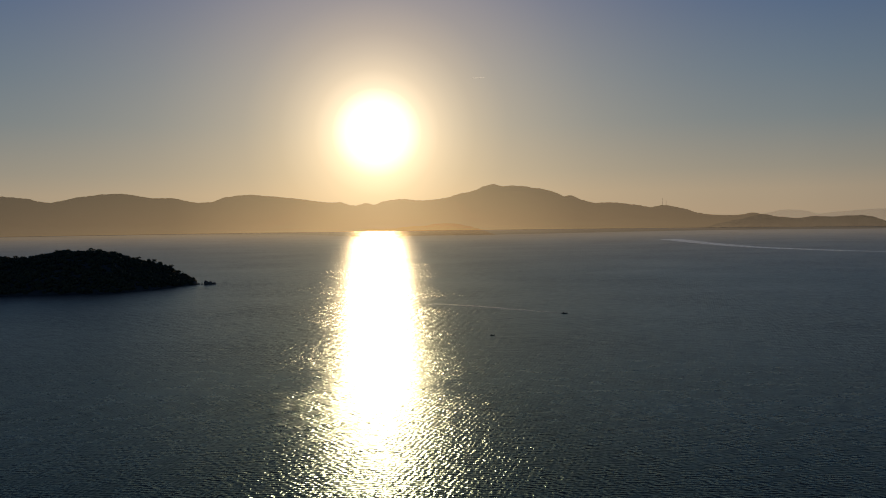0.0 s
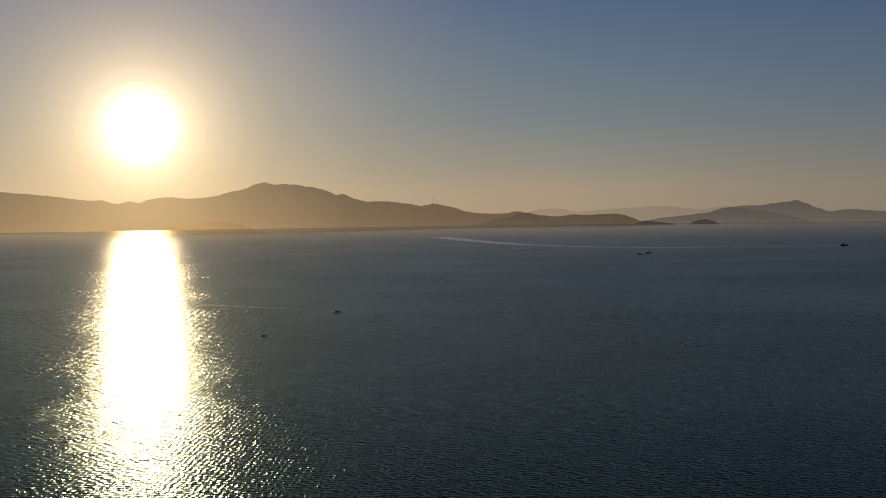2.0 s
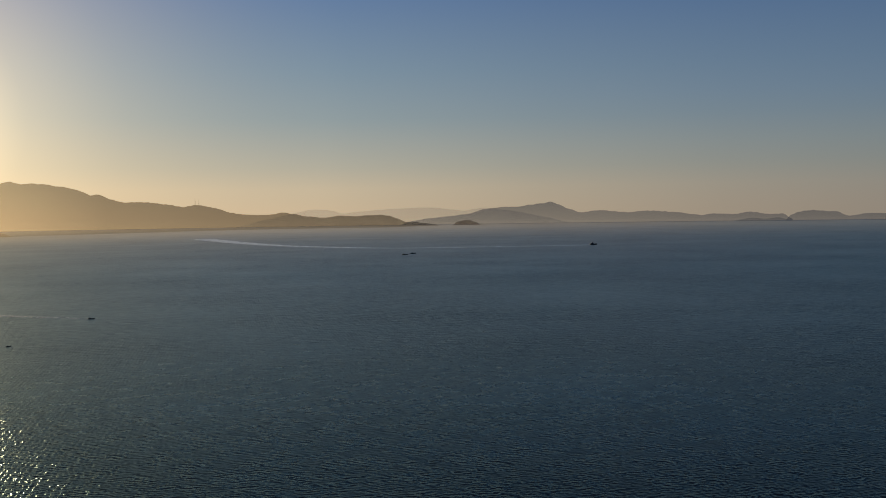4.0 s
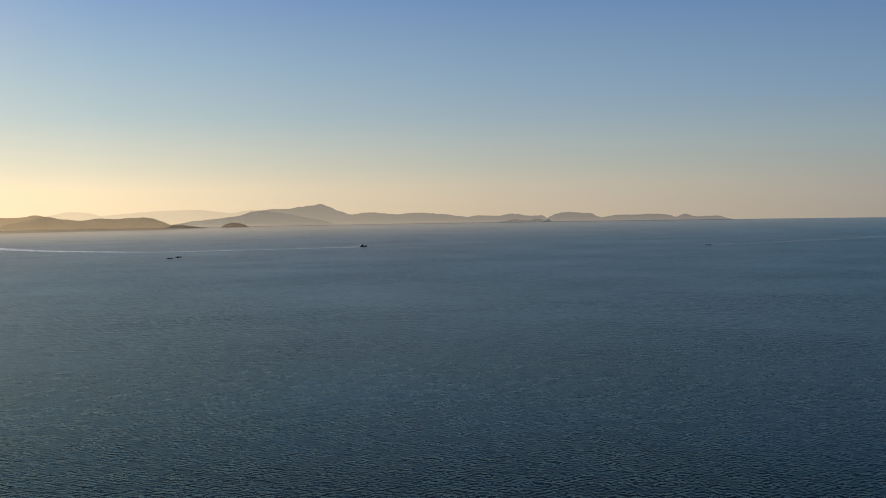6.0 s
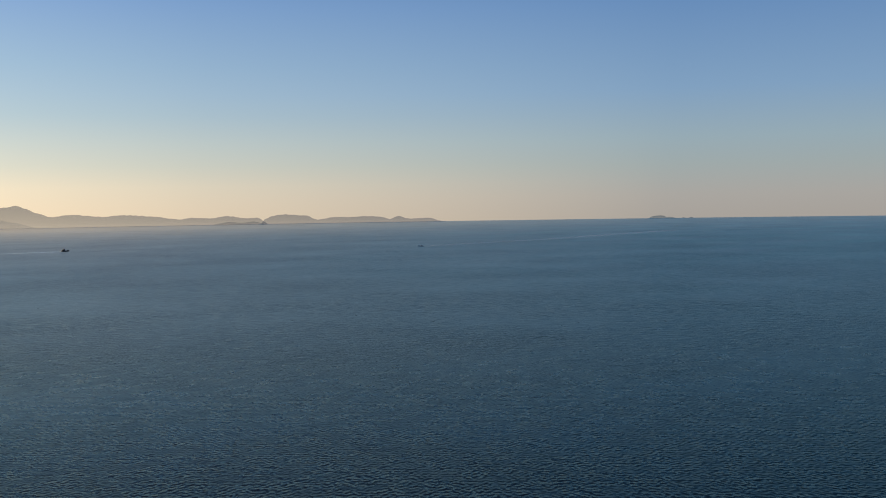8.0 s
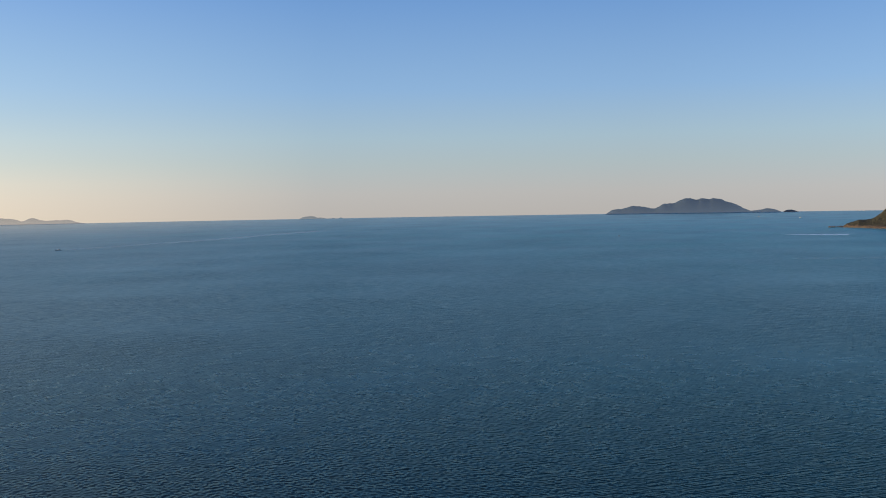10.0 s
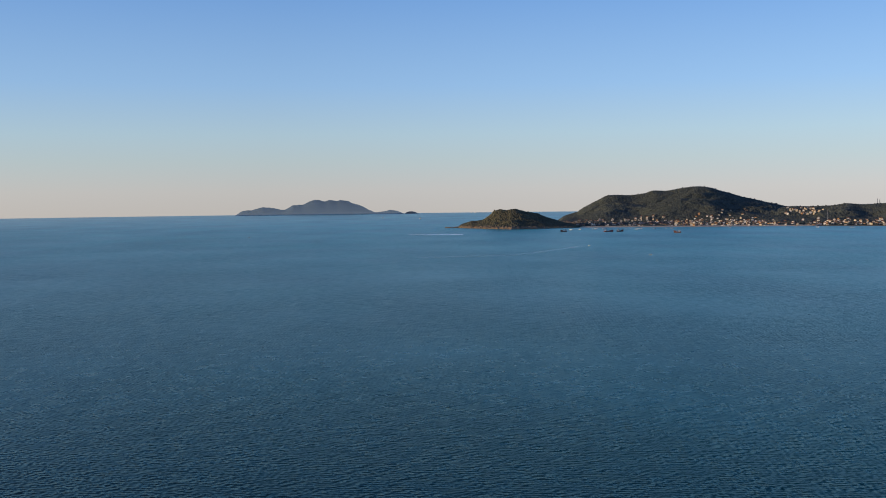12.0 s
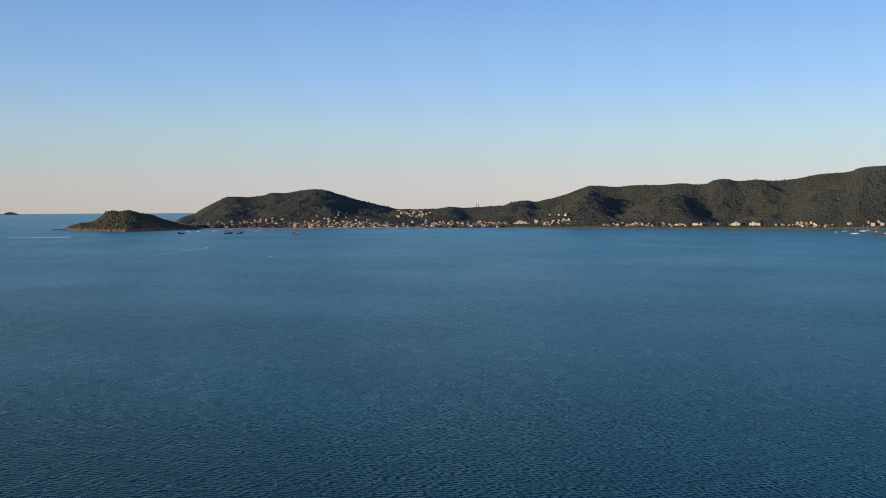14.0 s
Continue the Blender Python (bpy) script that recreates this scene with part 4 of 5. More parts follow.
def house_rows(label, groups):
    """The crowded small houses between the larger ones, too many to tell apart: walls and pitched or flat roofs."""
    lot = random.Random(12)
    mats = [WALLS["white"], WALLS["cream"], WALLS["orange"], WALLS["grey"], TILES, DARK_TILES]
    me = bpy.data.meshes.new("house_rows")
    verts, faces, slots = [], [], []
    for relief, a0, a1, e0, e1, count in groups:
        done, tries = 0, 0
        while done < count and tries < count * 20:
            tries += 1
            az, el = lot.uniform(a0, a1), lot.uniform(e0, e1)
            got = spot(relief, az, el)
            if not got:
                continue
            p = polar(az, got[0], got[1])
            if any((p - q).length < gap - 1.2 for q, gap in taken):
                continue
            taken.append((p, 4.2))
            clearings.append((az, got[0], 4.0))
            done += 1
            w, d, h = lot.uniform(3.2, 5.0), lot.uniform(3.2, 4.4), lot.choice((2.4, 2.5, 2.6, 4.4))
            rise = lot.choice((0.0, 0.9, 1.1, 1.2))
            q = radians(-az + lot.choice((-90, 0, 0, 90)) + lot.uniform(-20, 20))
            wall, roof = lot.choice((0, 0, 0, 1, 1, 2, 3)), lot.choice((4, 4, 5))
            base = len(verts)
            shape = [(sx * w / 2, sy * d / 2, z) for z in (-2.0, h) for sx, sy in ((-1, -1), (1, -1), (1, 1), (-1, 1))]
            shape += [(sx * (w / 2 + 0.3), sy * (d / 2 + 0.3), h + 0.02) for sx, sy in ((-1, -1), (1, -1), (1, 1), (-1, 1))]
            shape += [(-w / 2 - 0.3, 0, h + max(rise, 0.02)), (w / 2 + 0.3, 0, h + max(rise, 0.02))]
            for x, y, z in shape:
                verts.append((p.x + x * math.cos(q) - y * math.sin(q), p.y + x * math.sin(q) + y * math.cos(q), p.z + z))
            for k, f in enumerate(((0, 1, 5, 4), (1, 2, 6, 5), (2, 3, 7, 6), (3, 0, 4, 7), (8, 9, 13, 12), (10, 11, 12, 13), (9, 10, 13), (11, 8, 12), (11, 10, 9, 8))):
                faces.append(tuple(base + v for v in f))
                slots.append(wall if k < 4 or k in (6, 7) or not rise else roof)
    me.from_pydata(verts, [], faces)
    for m in mats:
        me.materials.append(m)
    me.polygons.foreach_set("material_index", slots)
    me.update()
    return tagged(new("house_rows", me), label, "houses", kind="stuff")


house_rows("crowded small white and cream houses of the fishing village", (
    (hill, 104.2, 109.0, -1.585, -1.36, 50), (hill, 109.0, 114.2, -1.595, -1.33, 150), (hill, 110.5, 114.0, -1.3, -0.95, 16), (hill, 114.0, 116.5, -1.58, -1.38, 26),
    (ridge, 115.3, 117.2, -1.0, -0.68, 22), (ridge, 116.5, 121.8, -1.56, -1.3, 60), (ridge, 123.4, 125.6, -1.46, -1.1, 16), (ridge, 127.0, 131.6, -1.5, -1.38, 24), (ridge, 137.0, 139.4, -1.49, -1.36, 14)))


def white_tower(tall):
    """A slender round tower with a wider head."""
    root = new("water_tower")
    bm = bmesh.new()
    bmesh.ops.create_cone(bm, cap_ends=True, segments=16, radius1=1.1, radius2=0.85, depth=tall, matrix=pose(0, 0, tall / 2 - 1))
    part("shaft", bm, WALLS["white"], root)
    bm = bmesh.new()
    bmesh.ops.create_cone(bm, cap_ends=True, segments=16, radius1=0.85, radius2=1.25, depth=0.7, matrix=pose(0, 0, tall - 0.65))
    bmesh.ops.create_cone(bm, cap_ends=True, segments=16, radius1=1.25, radius2=1.15, depth=1.4, matrix=pose(0, 0, tall + 0.4))
    part("tank", bm, WALLS["white"], root)
    return tagged(root, "slender white water tower above the village roofs", "tower")


got = spot(hill, 106.7, -1.33)
white_tower(7.5).matrix_world = pose(*polar(106.7, got[0], got[1]))
clearings.append((106.7, got[0] - 4, 5.0))


def bell_tower():
    root = new("bell_tower")
    bm = bmesh.new()
    block(bm, -1.4, -1.4, -1, 1.4, 1.4, 8.6)
    part("shaft", bm, WALLS["cream"], root)
    bm = bmesh.new()
    block(bm, -1.65, -1.65, 8.6, 1.65, 1.65, 9.0)
    for sx, sy in ((-1, -1), (1, -1), (1, 1), (-1, 1)):
        block(bm, sx * 1.2 - 0.22, sy * 1.2 - 0.22, 9.0, sx * 1.2 + 0.22, sy * 1.2 + 0.22, 10.8)
    part("belfry", bm, WALLS["white"], root)
    bm = bmesh.new()
    bmesh.ops.create_cone(bm, cap_ends=True, segments=4, radius1=2.4, radius2=0.1, depth=2.6, matrix=pose(0, 0, 12.1, 0, 0, 45))
    part("roof", bm, TILES, root)
    return tagged(root, "square cream bell tower with a tiled cap", "tower")


def lattice_mast(tall, label):
    root = new("radio_mast")
    bm = bmesh.new()
    for sx, sy in ((-1, -1), (1, -1), (1, 1), (-1, 1)):
        tube(bm, [(sx * 0.7, sy * 0.7, -1), (sx * 0.25, sy * 0.25, tall)], [0.18, 0.12], 4)
    for k in range(9):
        z = tall * (k + 0.5) / 9
        w = 0.7 - 0.45 * z / tall
        for (ax, ay), (bx, by) in (((-1, -1), (1, -1)), ((1, -1), (1, 1)), ((1, 1), (-1, 1)), ((-1, 1), (-1, -1))):
            tube(bm, [(ax * w, ay * w, z), (bx * w, by * w, z + tall / 9 * 0.8)], [0.07, 0.07], 4)
    part("lattice", bm, STEEL, root)
    bm = bmesh.new()
    tube(bm, [(0, 0, tall - 0.5), (0, 0, tall + 3)], [0.1, 0.05], 5)
    part("antenna", bm, STEEL, root)
    return tagged(root, label, "mast")


STEEL = two_tone("galvanised_steel", (0.28, 0.28, 0.28), (0.42, 0.41, 0.40), 1.0, 0.5, metal=0.6)
got = spot(hill, 107.6, -1.24)
bell_tower().matrix_world = pose(*polar(107.6, got[0], got[1]), 0, 0, -107)
for az, tall, base in ((119.86, 14, 0), (119.97, 11, 0)):
    lattice_mast(tall, "thin steel radio mast on the wooded ridge").matrix_world = pose(*polar(az, 2600, float(ridge.height(az, 2600))))
got = spot(ridge, 117.42, -1.3)
lattice_mast(24, "tall pale radio mast among the village houses").matrix_world = pose(*polar(117.42, got[0], got[1]))
for az, tall in ((12.42, 34), (12.62, 26)):
    lattice_mast(tall, "distant radio mast on the mountain crest").matrix_world = pose(*polar(az, 4888, float(main_range.height(az, 4888)) - 2))

# ---------------------------------------------------------------- woods over hills and headland
crowns = [clump(s, 0.62) for s in range(8)]
pa, sa = wood(headland, 9000, 97.3, 104.3, 1.1, 2.3, 1.0, beyond=0.25)
scatter("headland_woods", crowns, pa, sa, HEADLAND_LEAVES, "dense green tree crowns covering the headland", "trees")
pb, sb = wood(hill, 30000, 102.95, 117, 1.4, 2.9, 1.0, beyond=0.12, clear=clearings)
scatter("hill_woods", crowns, pb, sb, CANOPY, "dense dark forest covering the hill", "trees")
pc, sc = wood(ridge, 62000, 114.3, 148, 1.4, 3.0, 1.0, beyond=0.12, clear=clearings)
scatter("hill_woods", crowns, pc, sc, CANOPY, "dense dark forest covering the long ridge", "trees")

for relief, a0, a1, count in ((headland, 98.9, 102.6, 26), (hill, 103.6, 115, 200), (ridge, 116, 147, 420)):
    az = rng.uniform(a0, a1, count)
    r = level(az, relief.crest) - rng.uniform(0, 12, count)
    size = rng.uniform(0.8, 3.0, count) * (0.8 if relief is headland else 1.0)
    scatter("skyline_trees", [clump(s, 0.8, 2) for s in range(20, 24)], np.stack([np.sin(np.radians(az)) * r, np.cos(np.radians(az)) * r, relief.height(az, r) + size * 0.7], -1), size, HEADLAND_LEAVES if relief is headland else CANOPY, "taller tree crowns standing along the crest", "trees")


def plain_trees(relief, az0, az1, count, lo, hi, label, setback=12):
    """Garden and street trees on the flat ground behind the beach."""
    az = rng.uniform(az0, az1, count)
    r0, r1 = level(az, relief.shore), level(az, relief.plain)
    r = r0 + setback + (r1 - r0) * rng.random(count)
    z = relief.height(az, r)
    x, y = np.sin(np.radians(az)) * r, np.cos(np.radians(az)) * r
    ok = z > 0.3
    for caz, cr, cw in clearings:
        ok &= (x - math.sin(radians(caz)) * cr) ** 2 + (y - math.cos(radians(caz)) * cr) ** 2 > (cw * 0.75) ** 2
    s = rng.uniform(lo, hi, count)
    scatter("village_trees", crowns, np.stack([x, y, z + s * 0.6], -1)[ok], s[ok], CANOPY, label, "trees")


plain_trees(hill, 104.0, 116, 3400, 1.2, 2.8, "dark garden trees between the village houses")
plain_trees(ridge, 116, 148, 3400, 1.2, 2.8, "dark garden trees behind the beach", 26)
low_scrub = [clump(s, 0.55) for s in range(50, 54)]
az = rng.uniform(121.5, 148, 4200)
r = level(az, ridge.shore) + 5 + 50 * rng.random(4200) ** 1.5
scatter("shore_scrub", low_scrub, np.stack([np.sin(np.radians(az)) * r, np.cos(np.radians(az)) * r, ridge.height(az, r) + 0.3], -1), rng.uniform(1.0, 2.3, 4200), SCRUB, "olive green scrub along the shore", "bushes")


def shore_strip(name, az0, az1, relief, inland, seaward, rise, mat, label):
    az = np.arange(az0, az1, 0.1)
    rows = np.linspace(-seaward, inland, 6)
    r = level(az, relief.shore)[:, None] + rows[None] + 1.5 * field(az * 6, az * 0, 5, 3)[:, None]
    z = np.maximum(relief.height(np.repeat(az[:, None], 6, 1), r), 0) + np.linspace(-0.4, rise, 6)[None]
    a = np.radians(az)[:, None]
    v = np.stack([np.sin(a) * r, np.cos(a) * r, z], -1).reshape(-1, 3)
    i, j = np.meshgrid(np.arange(len(az) - 1), np.arange(5), indexing="ij")
    k = (i * 6 + j).ravel()
    tagged(new(name, mesh_of(name, v, np.stack([k, k + 1, k + 7, k + 6], -1), mat, True)), label, "beach", kind="structure")


shore_strip("beach", 104.2, 117, hill, 13, 4, 2.0, SAND, "narrow pale sand beach along the village")
shore_strip("beach", 117, 150, ridge, 3, 2, 0.6, WET_SAND, "narrow pale sand beach under the scrub")

# rocks round the headland and the point behind the village
stones = []
for s in range(60, 64):
    r_ = np.random.default_rng(s)
    bm = bmesh.new()
    bmesh.ops.create_icosphere(bm, subdivisions=1, radius=1.0)
    for v in bm.verts:
        v.co *= 1 + 0.5 * (r_.random() - 0.5)
    bm.verts.index_update()
    stones.append((np.array([p.co[:] for p in bm.verts]), np.array([[p.index for p in f.verts] for f in bm.faces])))
    bm.free()
az = rng.uniform(97.0, 103.8, 700)
r = level(az, headland.shore) + rng.normal(1.0, 3.0, 700)
scatter("shore_rocks", stones, np.stack([np.sin(np.radians(az)) * r, np.cos(np.radians(az)) * r, rng.uniform(0.0, 1.2, 700)], -1), rng.uniform(0.6, 2.4, 700), ROCK, "sunlit brown rocks along the headland's shore", "rocks", False)
az = np.concatenate([rng.uniform(96.5, 97.4, 60), rng.uniform(103.0, 104.6, 160)])
r = np.concatenate([rng.uniform(2190, 2215, 60), rng.uniform(2340, 2420, 160)])
scatter("shore_rocks", stones, np.stack([np.sin(np.radians(az)) * r, np.cos(np.radians(az)) * r, np.concatenate([rng.uniform(0, 0.6, 60), rng.uniform(1, 8, 160)])], -1), rng.uniform(0.8, 2.6, 220), ROCK, "pale brown rocks at the point", "rocks", False)
az = rng.uniform(97.3, 101.8, 260)
r = level(az, headland.shore) + np.abs(rng.normal(2.0, 6.0, 260))
scatter("shore_rocks", stones, np.stack([np.sin(np.radians(az)) * r, np.cos(np.radians(az)) * r, headland.height(az, r) + 0.4], -1), rng.uniform(1.2, 3.2, 260), ROCK, "weathered brown boulders on the headland's lower slope", "rocks", False)

# ---------------------------------------------------------------- boats and wakes
RED_HULL = two_tone("red_hull_paint", (0.28, 0.09, 0.075), (0.38, 0.14, 0.115), 0.8, 0.5)
BROWN_HULL = two_tone("brown_hull_paint", (0.14, 0.06, 0.045), (0.22, 0.10, 0.075), 0.8, 0.5)
DARK_HULL = two_tone("dark_hull_paint", (0.02, 0.022, 0.028), (0.05, 0.05, 0.055), 0.8, 0.5)
WHITE_HULL = two_tone("white_hull_paint", (0.62, 0.62, 0.60), (0.78, 0.77, 0.74), 0.8, 0.4)
DECK = two_tone("deck_planks", (0.22, 0.15, 0.09), (0.34, 0.25, 0.16), 1.5, 0.8)
SAILCLOTH = two_tone("furled_sail", (0.55, 0.55, 0.52), (0.72, 0.71, 0.68), 1.0, 0.9)


def hull_shape(length, beam, depth, sheer, draught=0.5):
    """A lofted hull, bow to +x: rounded sections, raised bow, flat stern."""
    bm = bmesh.new()
    rings = []
    for k in range(9):
        s = k / 8
        x = (s - 0.5) * length
        w = beam / 2 * (1 - max(0, (s - 0.45) / 0.55) ** 2.2) * (0.82 + 0.18 * min(1, s * 4))
        w = max(w, 0.03)
        top = depth + sheer * (max(0, s - 0.5) * 2) ** 2 + 0.25 * sheer * (1 - min(1, s * 3))
        keel = -draught * (1 - max(0, (s - 0.8) / 0.2) ** 2)
        rings.append([bm.verts.new((x + 0.06 * length * (s > 0.9) * q, y * w, z)) for q, (y, z) in enumerate(((-1, top), (-0.92, depth * 0.3), (-0.5, keel * 0.8), (0, keel), (0.5, keel * 0.8), (0.92, depth * 0.3), (1, top)))])
    for a, b in zip(rings, rings[1:]):
        for k in range(6):
            bm.faces.new((a[k], b[k], b[k + 1], a[k + 1]))
    bm.faces.new(rings[0])
    bm.faces.new(rings[-1][::-1])
    return bm


def deck_shape(length, beam, z):
    bm = bmesh.new()
    v = []
    for y in (-1, 1):
        for k in range(8):
            s = k / 8
            w = beam / 2 * 0.9 * (1 - max(0, (s - 0.45) / 0.55) ** 2.2)
            v.append(((s - 0.5) * length * 0.96, y * w))
    a = [bm.verts.new((x, y, z)) for x, y in v[:8]]
    b = [bm.verts.new((x, y, z)) for x, y in v[8:]]
    for k in range(7):
        bm.faces.new((a[k], a[k + 1], b[k + 1], b[k]))
    return bm


def cabin(bm, x0, x1, w, z0, z1, slope=0.3):
    v = [bm.verts.new(p) for p in ((x0, -w, z0), (x1, -w, z0), (x1, w, z0), (x0, w, z0), (x0 + slope * 0.3, -w * 0.9, z1), (x1 - slope, -w * 0.9, z1), (x1 - slope, w * 0.9, z1), (x0 + slope * 0.3, w * 0.9, z1))]
    for q in ((4, 5, 6, 7), (0, 1, 5, 4), (1, 2, 6, 5), (2, 3, 7, 6), (3, 0, 4, 7)):
        bm.faces.new([v[k] for k in q])


def fishing_boat(length, paint, label):
    root = new("fishing_boat")
    part("hull", hull_shape(length, length * 0.3, 1.5, 2.2, 0.9), paint, root)
    part("deck", deck_shape(length, length * 0.3, 1.2), DECK, root)
    bm = bmesh.new()
    cabin(bm, -length * 0.34, -length * 0.06, length * 0.09, 1.2, 4.0)
    house_ = part("wheelhouse", bm, WHITE_HULL, root, "white wheelhouse")
    bm = bmesh.new()
    block(bm, -length * 0.3, -length * 0.093, 2.7, -length * 0.12, length * 0.093, 3.4)
    part("window", bm, GLASS, house_)
    bm = bmesh.new()
    block(bm, -length * 0.37, -length * 0.11, 4.0, -length * 0.04, length * 0.11, 4.2)
    part("roof", bm, paint, house_)
    bm = bmesh.new()
    tube(bm, [(length * 0.08, 0, 1.2), (length * 0.08, 0, 9.0)], [0.16, 0.08])
    part("mast", bm, WOODWORK, root)
    for x1, z1 in ((length * 0.42, 6.5), (-length * 0.3, 7.5)):
        bm = bmesh.new()
        tube(bm, [(length * 0.08, 0, 2.6), (x1, 0, z1)], [0.1, 0.06], 5)
        part("boom", bm, WOODWORK, root)
    return tagged(root, label, "fishing boat", "boats moored off the village")


def motor_boat(length, paint, label, group="motor boats under way"):
    root = new("motor_boat")
    u = min(1.0, length / 9)
    part("hull", hull_shape(length, length * 0.32, 0.9 * u, 0.8 * u, 0.4 * u), paint, root)
    part("deck", deck_shape(length, length * 0.32, 0.75 * u), DECK, root)
    bm = bmesh.new()
    cabin(bm, -length * 0.22, length * 0.16, length * 0.11, 0.75 * u, 2.3 * u, 0.7 * u)
    top = part("cabin", bm, paint, root)
    bm = bmesh.new()
    block(bm, -length * 0.16, -length * 0.112, 1.5 * u, length * 0.06, length * 0.112, 2.0 * u)
    part("window", bm, GLASS, top)
    bm = bmesh.new()
    tube(bm, [(-length * 0.1, 0, 2.3 * u), (-length * 0.12, 0, 3.4 * u)], [0.06, 0.03], 5)
    part("mast", bm, STEEL, root)
    return tagged(root, label, "motor boat", group)


def ferry_boat(length):
    root = new("passenger_boat")
    part("hull", hull_shape(length, length * 0.26, 1.3, 0.9, 0.7), DARK_HULL, root)
    part("deck", deck_shape(length, length * 0.26, 1.1), DECK, root)
    bm = bmesh.new()
    cabin(bm, -length * 0.36, length * 0.2, length * 0.1, 1.1, 2.9)
    low = part("cabin", bm, DARK_HULL, root)
    bm = bmesh.new()
    block(bm, -length * 0.32, -length * 0.103, 1.8, length * 0.14, length * 0.103, 2.4)
    part("window", bm, GLASS, low)
    bm = bmesh.new()
    cabin(bm, -length * 0.1, length * 0.14, length * 0.07, 2.9, 4.3)
    part("bridge", bm, DARK_HULL, root)
    bm = bmesh.new()
    tube(bm, [(0, 0, 4.3), (0, 0, 6.2)], [0.12, 0.06])
    part("mast", bm, STEEL, root)
    return tagged(root, "dark two-deck passenger boat trailing a long wake", "passenger boat")


def sail_boat(length, label):
    root = new("sailing_boat")
    part("hull", hull_shape(length, length * 0.28, 0.9, 0.6, 0.7), WHITE_HULL, root)
    part("deck", deck_shape(length, length * 0.28, 0.75), DECK, root)
    bm = bmesh.new()
    cabin(bm, -length * 0.15, length * 0.2, length * 0.08, 0.75, 1.35)
    part("cabin", bm, WHITE_HULL, root)
    bm = bmesh.new()
    tube(bm, [(length * 0.08, 0, 0.7), (length * 0.08, 0, length * 1.25)], [0.16, 0.1])
    part("mast", bm, WHITE_HULL, root)
    bm = bmesh.new()
    tube(bm, [(length * 0.08, 0, 1.9), (-length * 0.35, 0, 2.0)], [0.22, 0.14])
    part("sail", bm, SAILCLOTH, root, "furled sail")
    for x in (length * 0.5, -length * 0.48):
        bm = bmesh.new()
        tube(bm, [(x, 0, 1.0), (length * 0.08, 0, length * 1.22)], [0.03, 0.03], 4)
        part("stay", bm, STEEL, root)
    return tagged(root, label, "sailing boat", "sailing boats at anchor")


def small_boat(length):
    root = new("small_boat")
    part("hull", hull_shape(length, length * 0.33, 0.7, 0.5, 0.3), WHITE_HULL, root)
    part("deck", deck_shape(length, length * 0.33, 0.45), DECK, root)
    bm = bmesh.new()
    cabin(bm, -length * 0.05, length * 0.15, length * 0.1, 0.45, 1.5, 0.3)
    part("cabin", bm, WHITE_HULL, root)
    return tagged(root, "small white open boat moored off the beach", "boat", "small boats off the beach")


def afloat(ob, az, d, heading):
    ob.matrix_basis = pose(*polar(az, d, 0.0), 0, 0, heading)
    return ob


def wake(points, w0, w1, label, mat=None):
    """A ribbon of churned water behind a boat, ragged at its edges, spreading as it ages."""
    pts = [polar(a, d) for a, d in points]
    line = []
    for i in range(len(pts) - 1):
        p0, p1, p2, p3 = pts[max(i - 1, 0)], pts[i], pts[i + 1], pts[min(i + 2, len(pts) - 1)]
        n = max(4, int((p2 - p1).length / 6))
        for k in range(n):
            u = k / n
            line.append(0.5 * (2 * p1 + (p2 - p0) * u + (2 * p0 - 5 * p1 + 4 * p2 - p3) * u * u + (3 * p1 - p0 - 3 * p2 + p3) * u ** 3))
    c = np.array([p[:2] for p in line])
    t = np.gradient(c, axis=0)
    t /= np.linalg.norm(t, axis=1)[:, None]
    side = np.stack([-t[:, 1], t[:, 0]], -1)
    s = np.linspace(0, 1, len(c))
    run = np.arange(len(c))
    wide = (w0 + (w1 - w0) * s) * 0.5
    across = np.linspace(-1, 1, 7)
    rag = 1 + 0.25 * np.stack([field(run / 9.0, run * 0 + 3 * j, 17 + j, 3) for j in range(7)], 1)
    xy = c[:, None] + side[:, None] * (across[None, :] * rag * wide[:, None])[..., None]
    z = 0.03 + 0.05 * (1 - across ** 2)[None, :] + 0.03 * rag
    v = np.concatenate([xy, z[..., None]], -1).reshape(-1, 3)
    i, j = np.meshgrid(np.arange(len(c) - 1), np.arange(6), indexing="ij")
    k = (i * 7 + j).ravel()
    return tagged(new("wake", mesh_of("wake", v, np.stack([k, k + 7, k + 8, k + 1], -1), mat or FOAM, True)), label, "wake", kind="stuff")


# moored off the village
first = fishing_boat(14, RED_HULL, "red wooden fishing boat with white wheelhouse at anchor")
afloat(first, 105.72, 1849, -80)
second = afloat(fishing_boat(9.5, BROWN_HULL, "smaller brown fishing boat with white wheelhouse at anchor"), 103.3, 1872, 100)
for az, d, head in ((106.37, 1860, -95), (109.61, 1790, 70)):
    copy_thing(second, pose(*polar(az, d), 0, 0, head))
afloat(fishing_boat(17, DARK_HULL, "dark fishing boat at anchor near the sailing boats"), 141.68, 1858, 40)
first = afloat(small_boat(6.5), 104.2, 1990, 20)
for k, (az, d) in enumerate(((104.9, 2010), (105.1, 2022), (106.8, 2000), (107.0, 2012), (107.3, 1995), (107.5, 2024), (108.3, 2030), (108.95, 2030), (103.7, 1975), (109.3, 2044), (112.4, 2060), (116.9, 2090), (118.6, 2080), (105.5, 2040), (139.4, 1985))):
    copy_thing(first, pose(*polar(az, d), 0, 0, 50 * k))
first = afloat(sail_boat(10, "white sailing boat with furled sail at anchor"), 140.36, 1903, 30)
for az, d, head in ((140.94, 2083, 60), (140.75, 2060, 10), (141.35, 2030, -40), (139.85, 2040, 80)):
    copy_thing(first, pose(*polar(az, d), 0, 0, head))

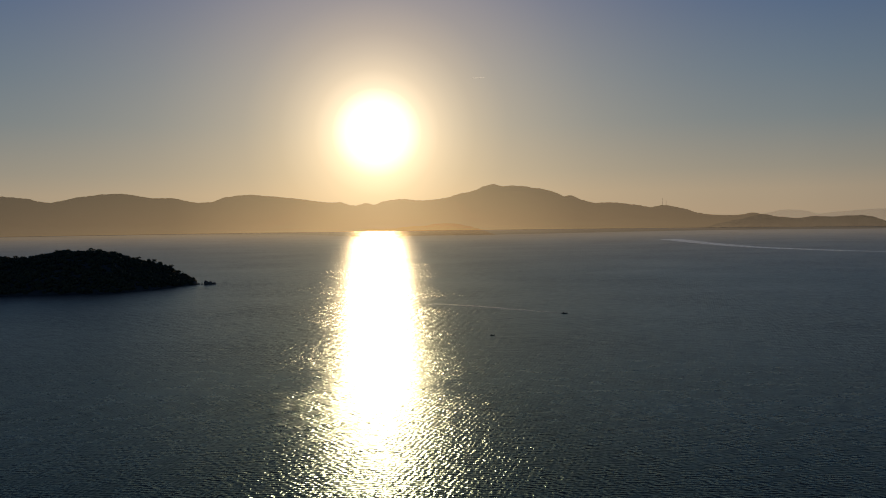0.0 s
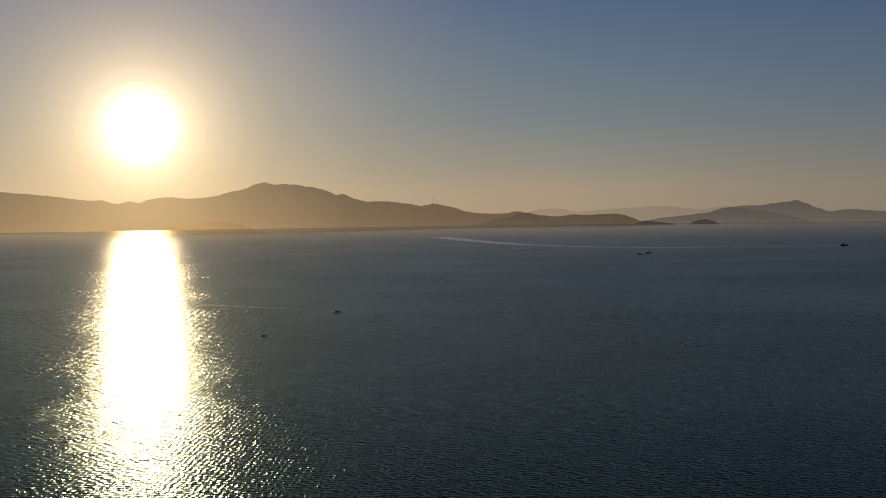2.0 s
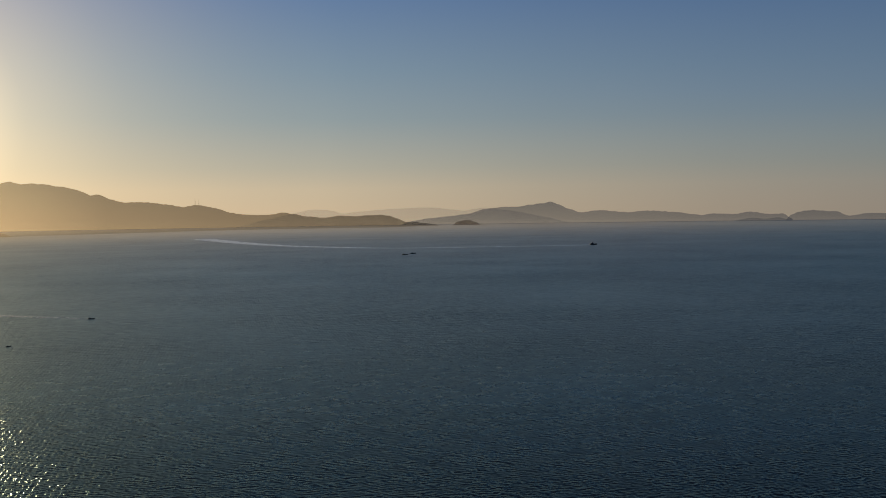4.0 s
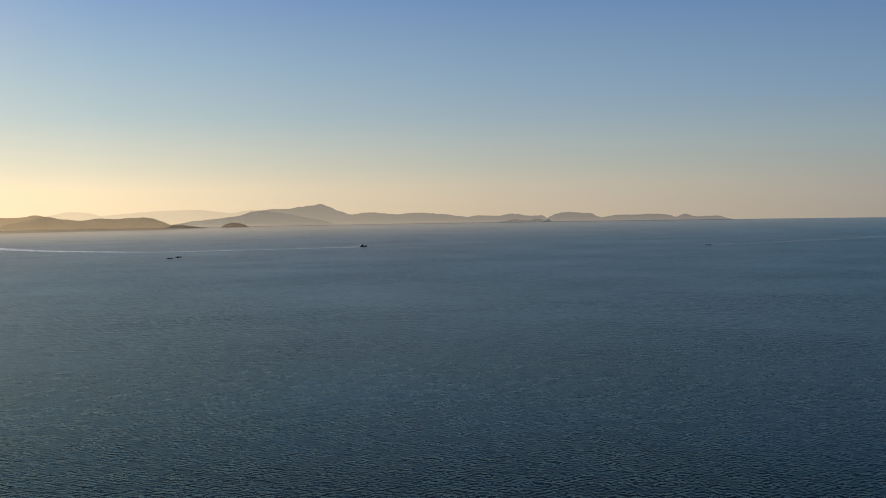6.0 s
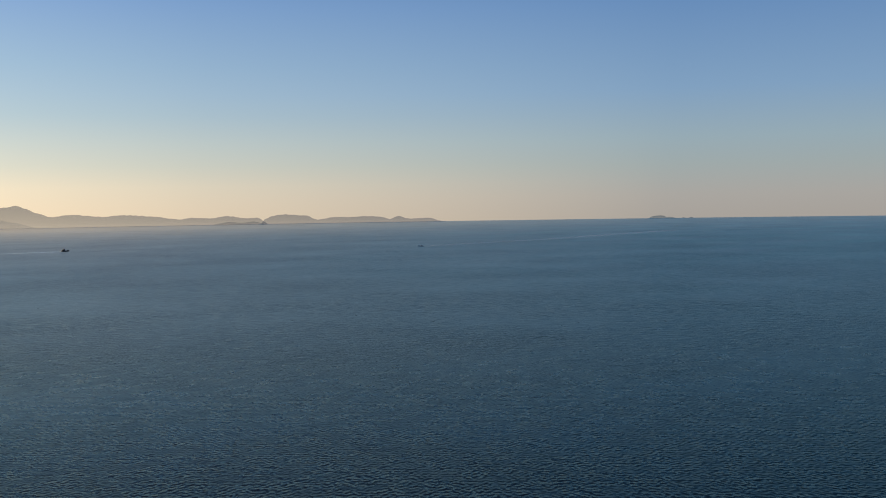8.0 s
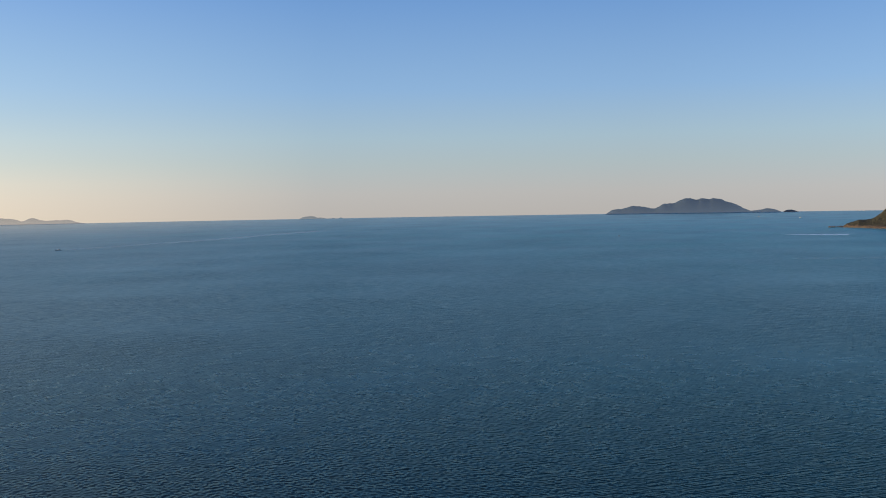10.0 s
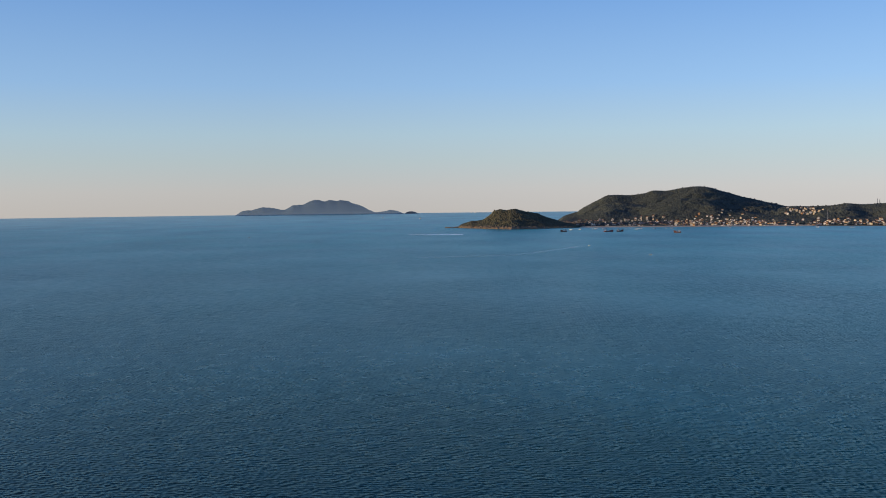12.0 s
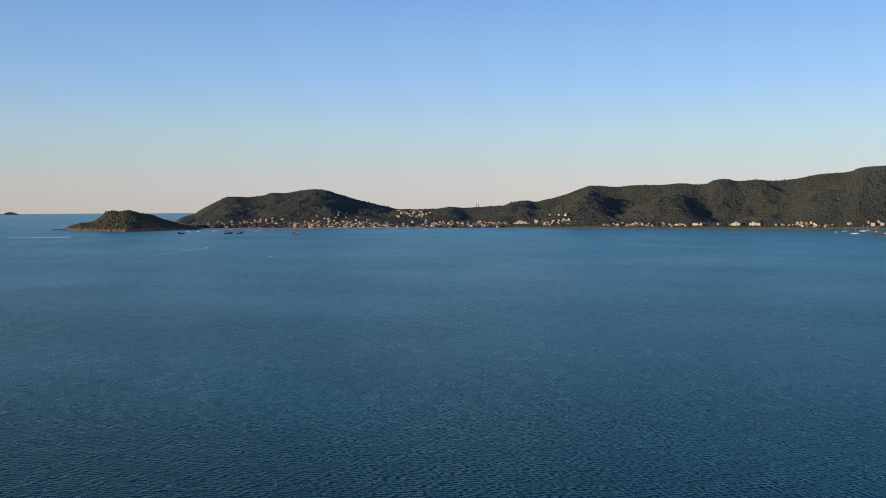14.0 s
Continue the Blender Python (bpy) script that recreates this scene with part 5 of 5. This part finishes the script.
# under way on the bay
afloat(motor_boat(2.9, DARK_HULL, "dark open motor boat crossing towards the island"), 6.87, 623, -12)
wake([(6.75, 624), (5.2, 640), (3.8, 655), (2.4, 672), (0.6, 690), (-1.0, 702)], 2.0, 9.0, "thin pale wake behind the dark motor boat", MID_FOAM)
afloat(motor_boat(1.9, DARK_HULL, "tiny dark dinghy drifting on the bay"), 2.75, 508, 10)
afloat(motor_boat(6.5, DARK_HULL, "dark launch lying still on the bay"), 24.12, 1423, -20)
afloat(motor_boat(7.0, DARK_HULL, "dark cabin boat lying still on the bay"), 24.6, 1459, 10)
afloat(ferry_boat(9.5), 34.86, 1745, -25)
wake([(34.7, 1742), (33.2, 1730), (31.5, 1712), (28, 1700), (23.6, 1702), (20, 1800), (17.1, 1948), (15.2, 2150), (13.9, 2367), (12.8, 2600)], 12.0, 55.0, "long curved pale wake across the bay")
afloat(motor_boat(7.5, WHITE_HULL, "white motor boat heading in from the open sea"), 54.4, 1627, 140)
wake([(34.75, 1744), (34.2, 1738), (33.4, 1731)], 10.0, 16.0, "short white wake close behind the dark ferry boat")
wake([(54.6, 1634), (56.5, 1700), (58.5, 1777), (62, 1943), (65.7, 2220), (68.5, 2480)], 12.0, 40.0, "long straight pale wake from the open sea", MID_FOAM)
afloat(motor_boat(3.8, WHITE_HULL, "small white motor boat passing the headland"), 104.69, 1300, 20)
wake([(104.5, 1296), (103.2, 1230), (101.1, 1120), (98.5, 1080), (94.6, 1062)], 3.0, 22.0, "faint wake behind the small white boat", THIN_FOAM)
wake([(104.62, 1299), (104.1, 1280), (103.4, 1243)], 2.0, 9.0, "short white wake close behind the small white boat", MID_FOAM)
wake([(94.4, 1790), (95.4, 1775), (96.9, 1768), (97.6, 1766)], 14.0, 34.0, "pale foam line off the headland")
afloat(motor_boat(3.5, WHITE_HULL, "small white boat far out on the bay"), 85.42, 1766, 60)
for az, d in ((92.95, 3600), (95.1, 3350), (98.06, 4850), (98.25, 4870)):
    afloat(motor_boat(9.0, WHITE_HULL, "white boat far off near the horizon", "boats near the horizon"), az, d, 25)


afloat(motor_boat(2.6, WHITE_HULL, "small white dinghy lying still on open water"), 108.1, 1087, 50)

# short vapour trail high over the mountains
VAPOUR, _vt, _vb = material("vapour", 1.0)
_vo = node(_vt, "ShaderNodeBsdfTranslucent")
_vo.inputs[0].default_value = (0.34, 0.33, 0.31, 1)
_vc = node(_vt, "ShaderNodeBsdfTransparent")
_va = node(_vt, "ShaderNodeAddShader")
link(_vt, _vo.outputs[0], _va.inputs[0])
link(_vt, _vc.outputs[0], _va.inputs[1])
link(_vt, _va.outputs[0], _vt.nodes["Material Output"].inputs[0])
bm = bmesh.new()
arcs = []
for k, wide in enumerate((0.4, 1.2, 1.7, 1.8, 1.5, 0.4)):
    mid = polar(1.7 + 0.17 * k, 4900, EYE + 4900 * math.tan(radians(7.93 + 0.006 * k)))
    arcs.append([bm.verts.new(mid + Vector((0, -math.cos(u) * wide, math.sin(u) * wide))) for u in (-1.57, -0.8, 0, 0.8, 1.57)])
for a, b in zip(arcs, arcs[1:]):
    for k in range(4):
        bm.faces.new((a[k], b[k], b[k + 1], a[k + 1]))
me = bpy.data.meshes.new("vapour_trail")
bm.to_mesh(me)
bm.free()
me.materials.append(VAPOUR)
tagged(new("vapour_trail", me), "short thin white vapour trail high in the sky", "vapour trail", kind="structure")
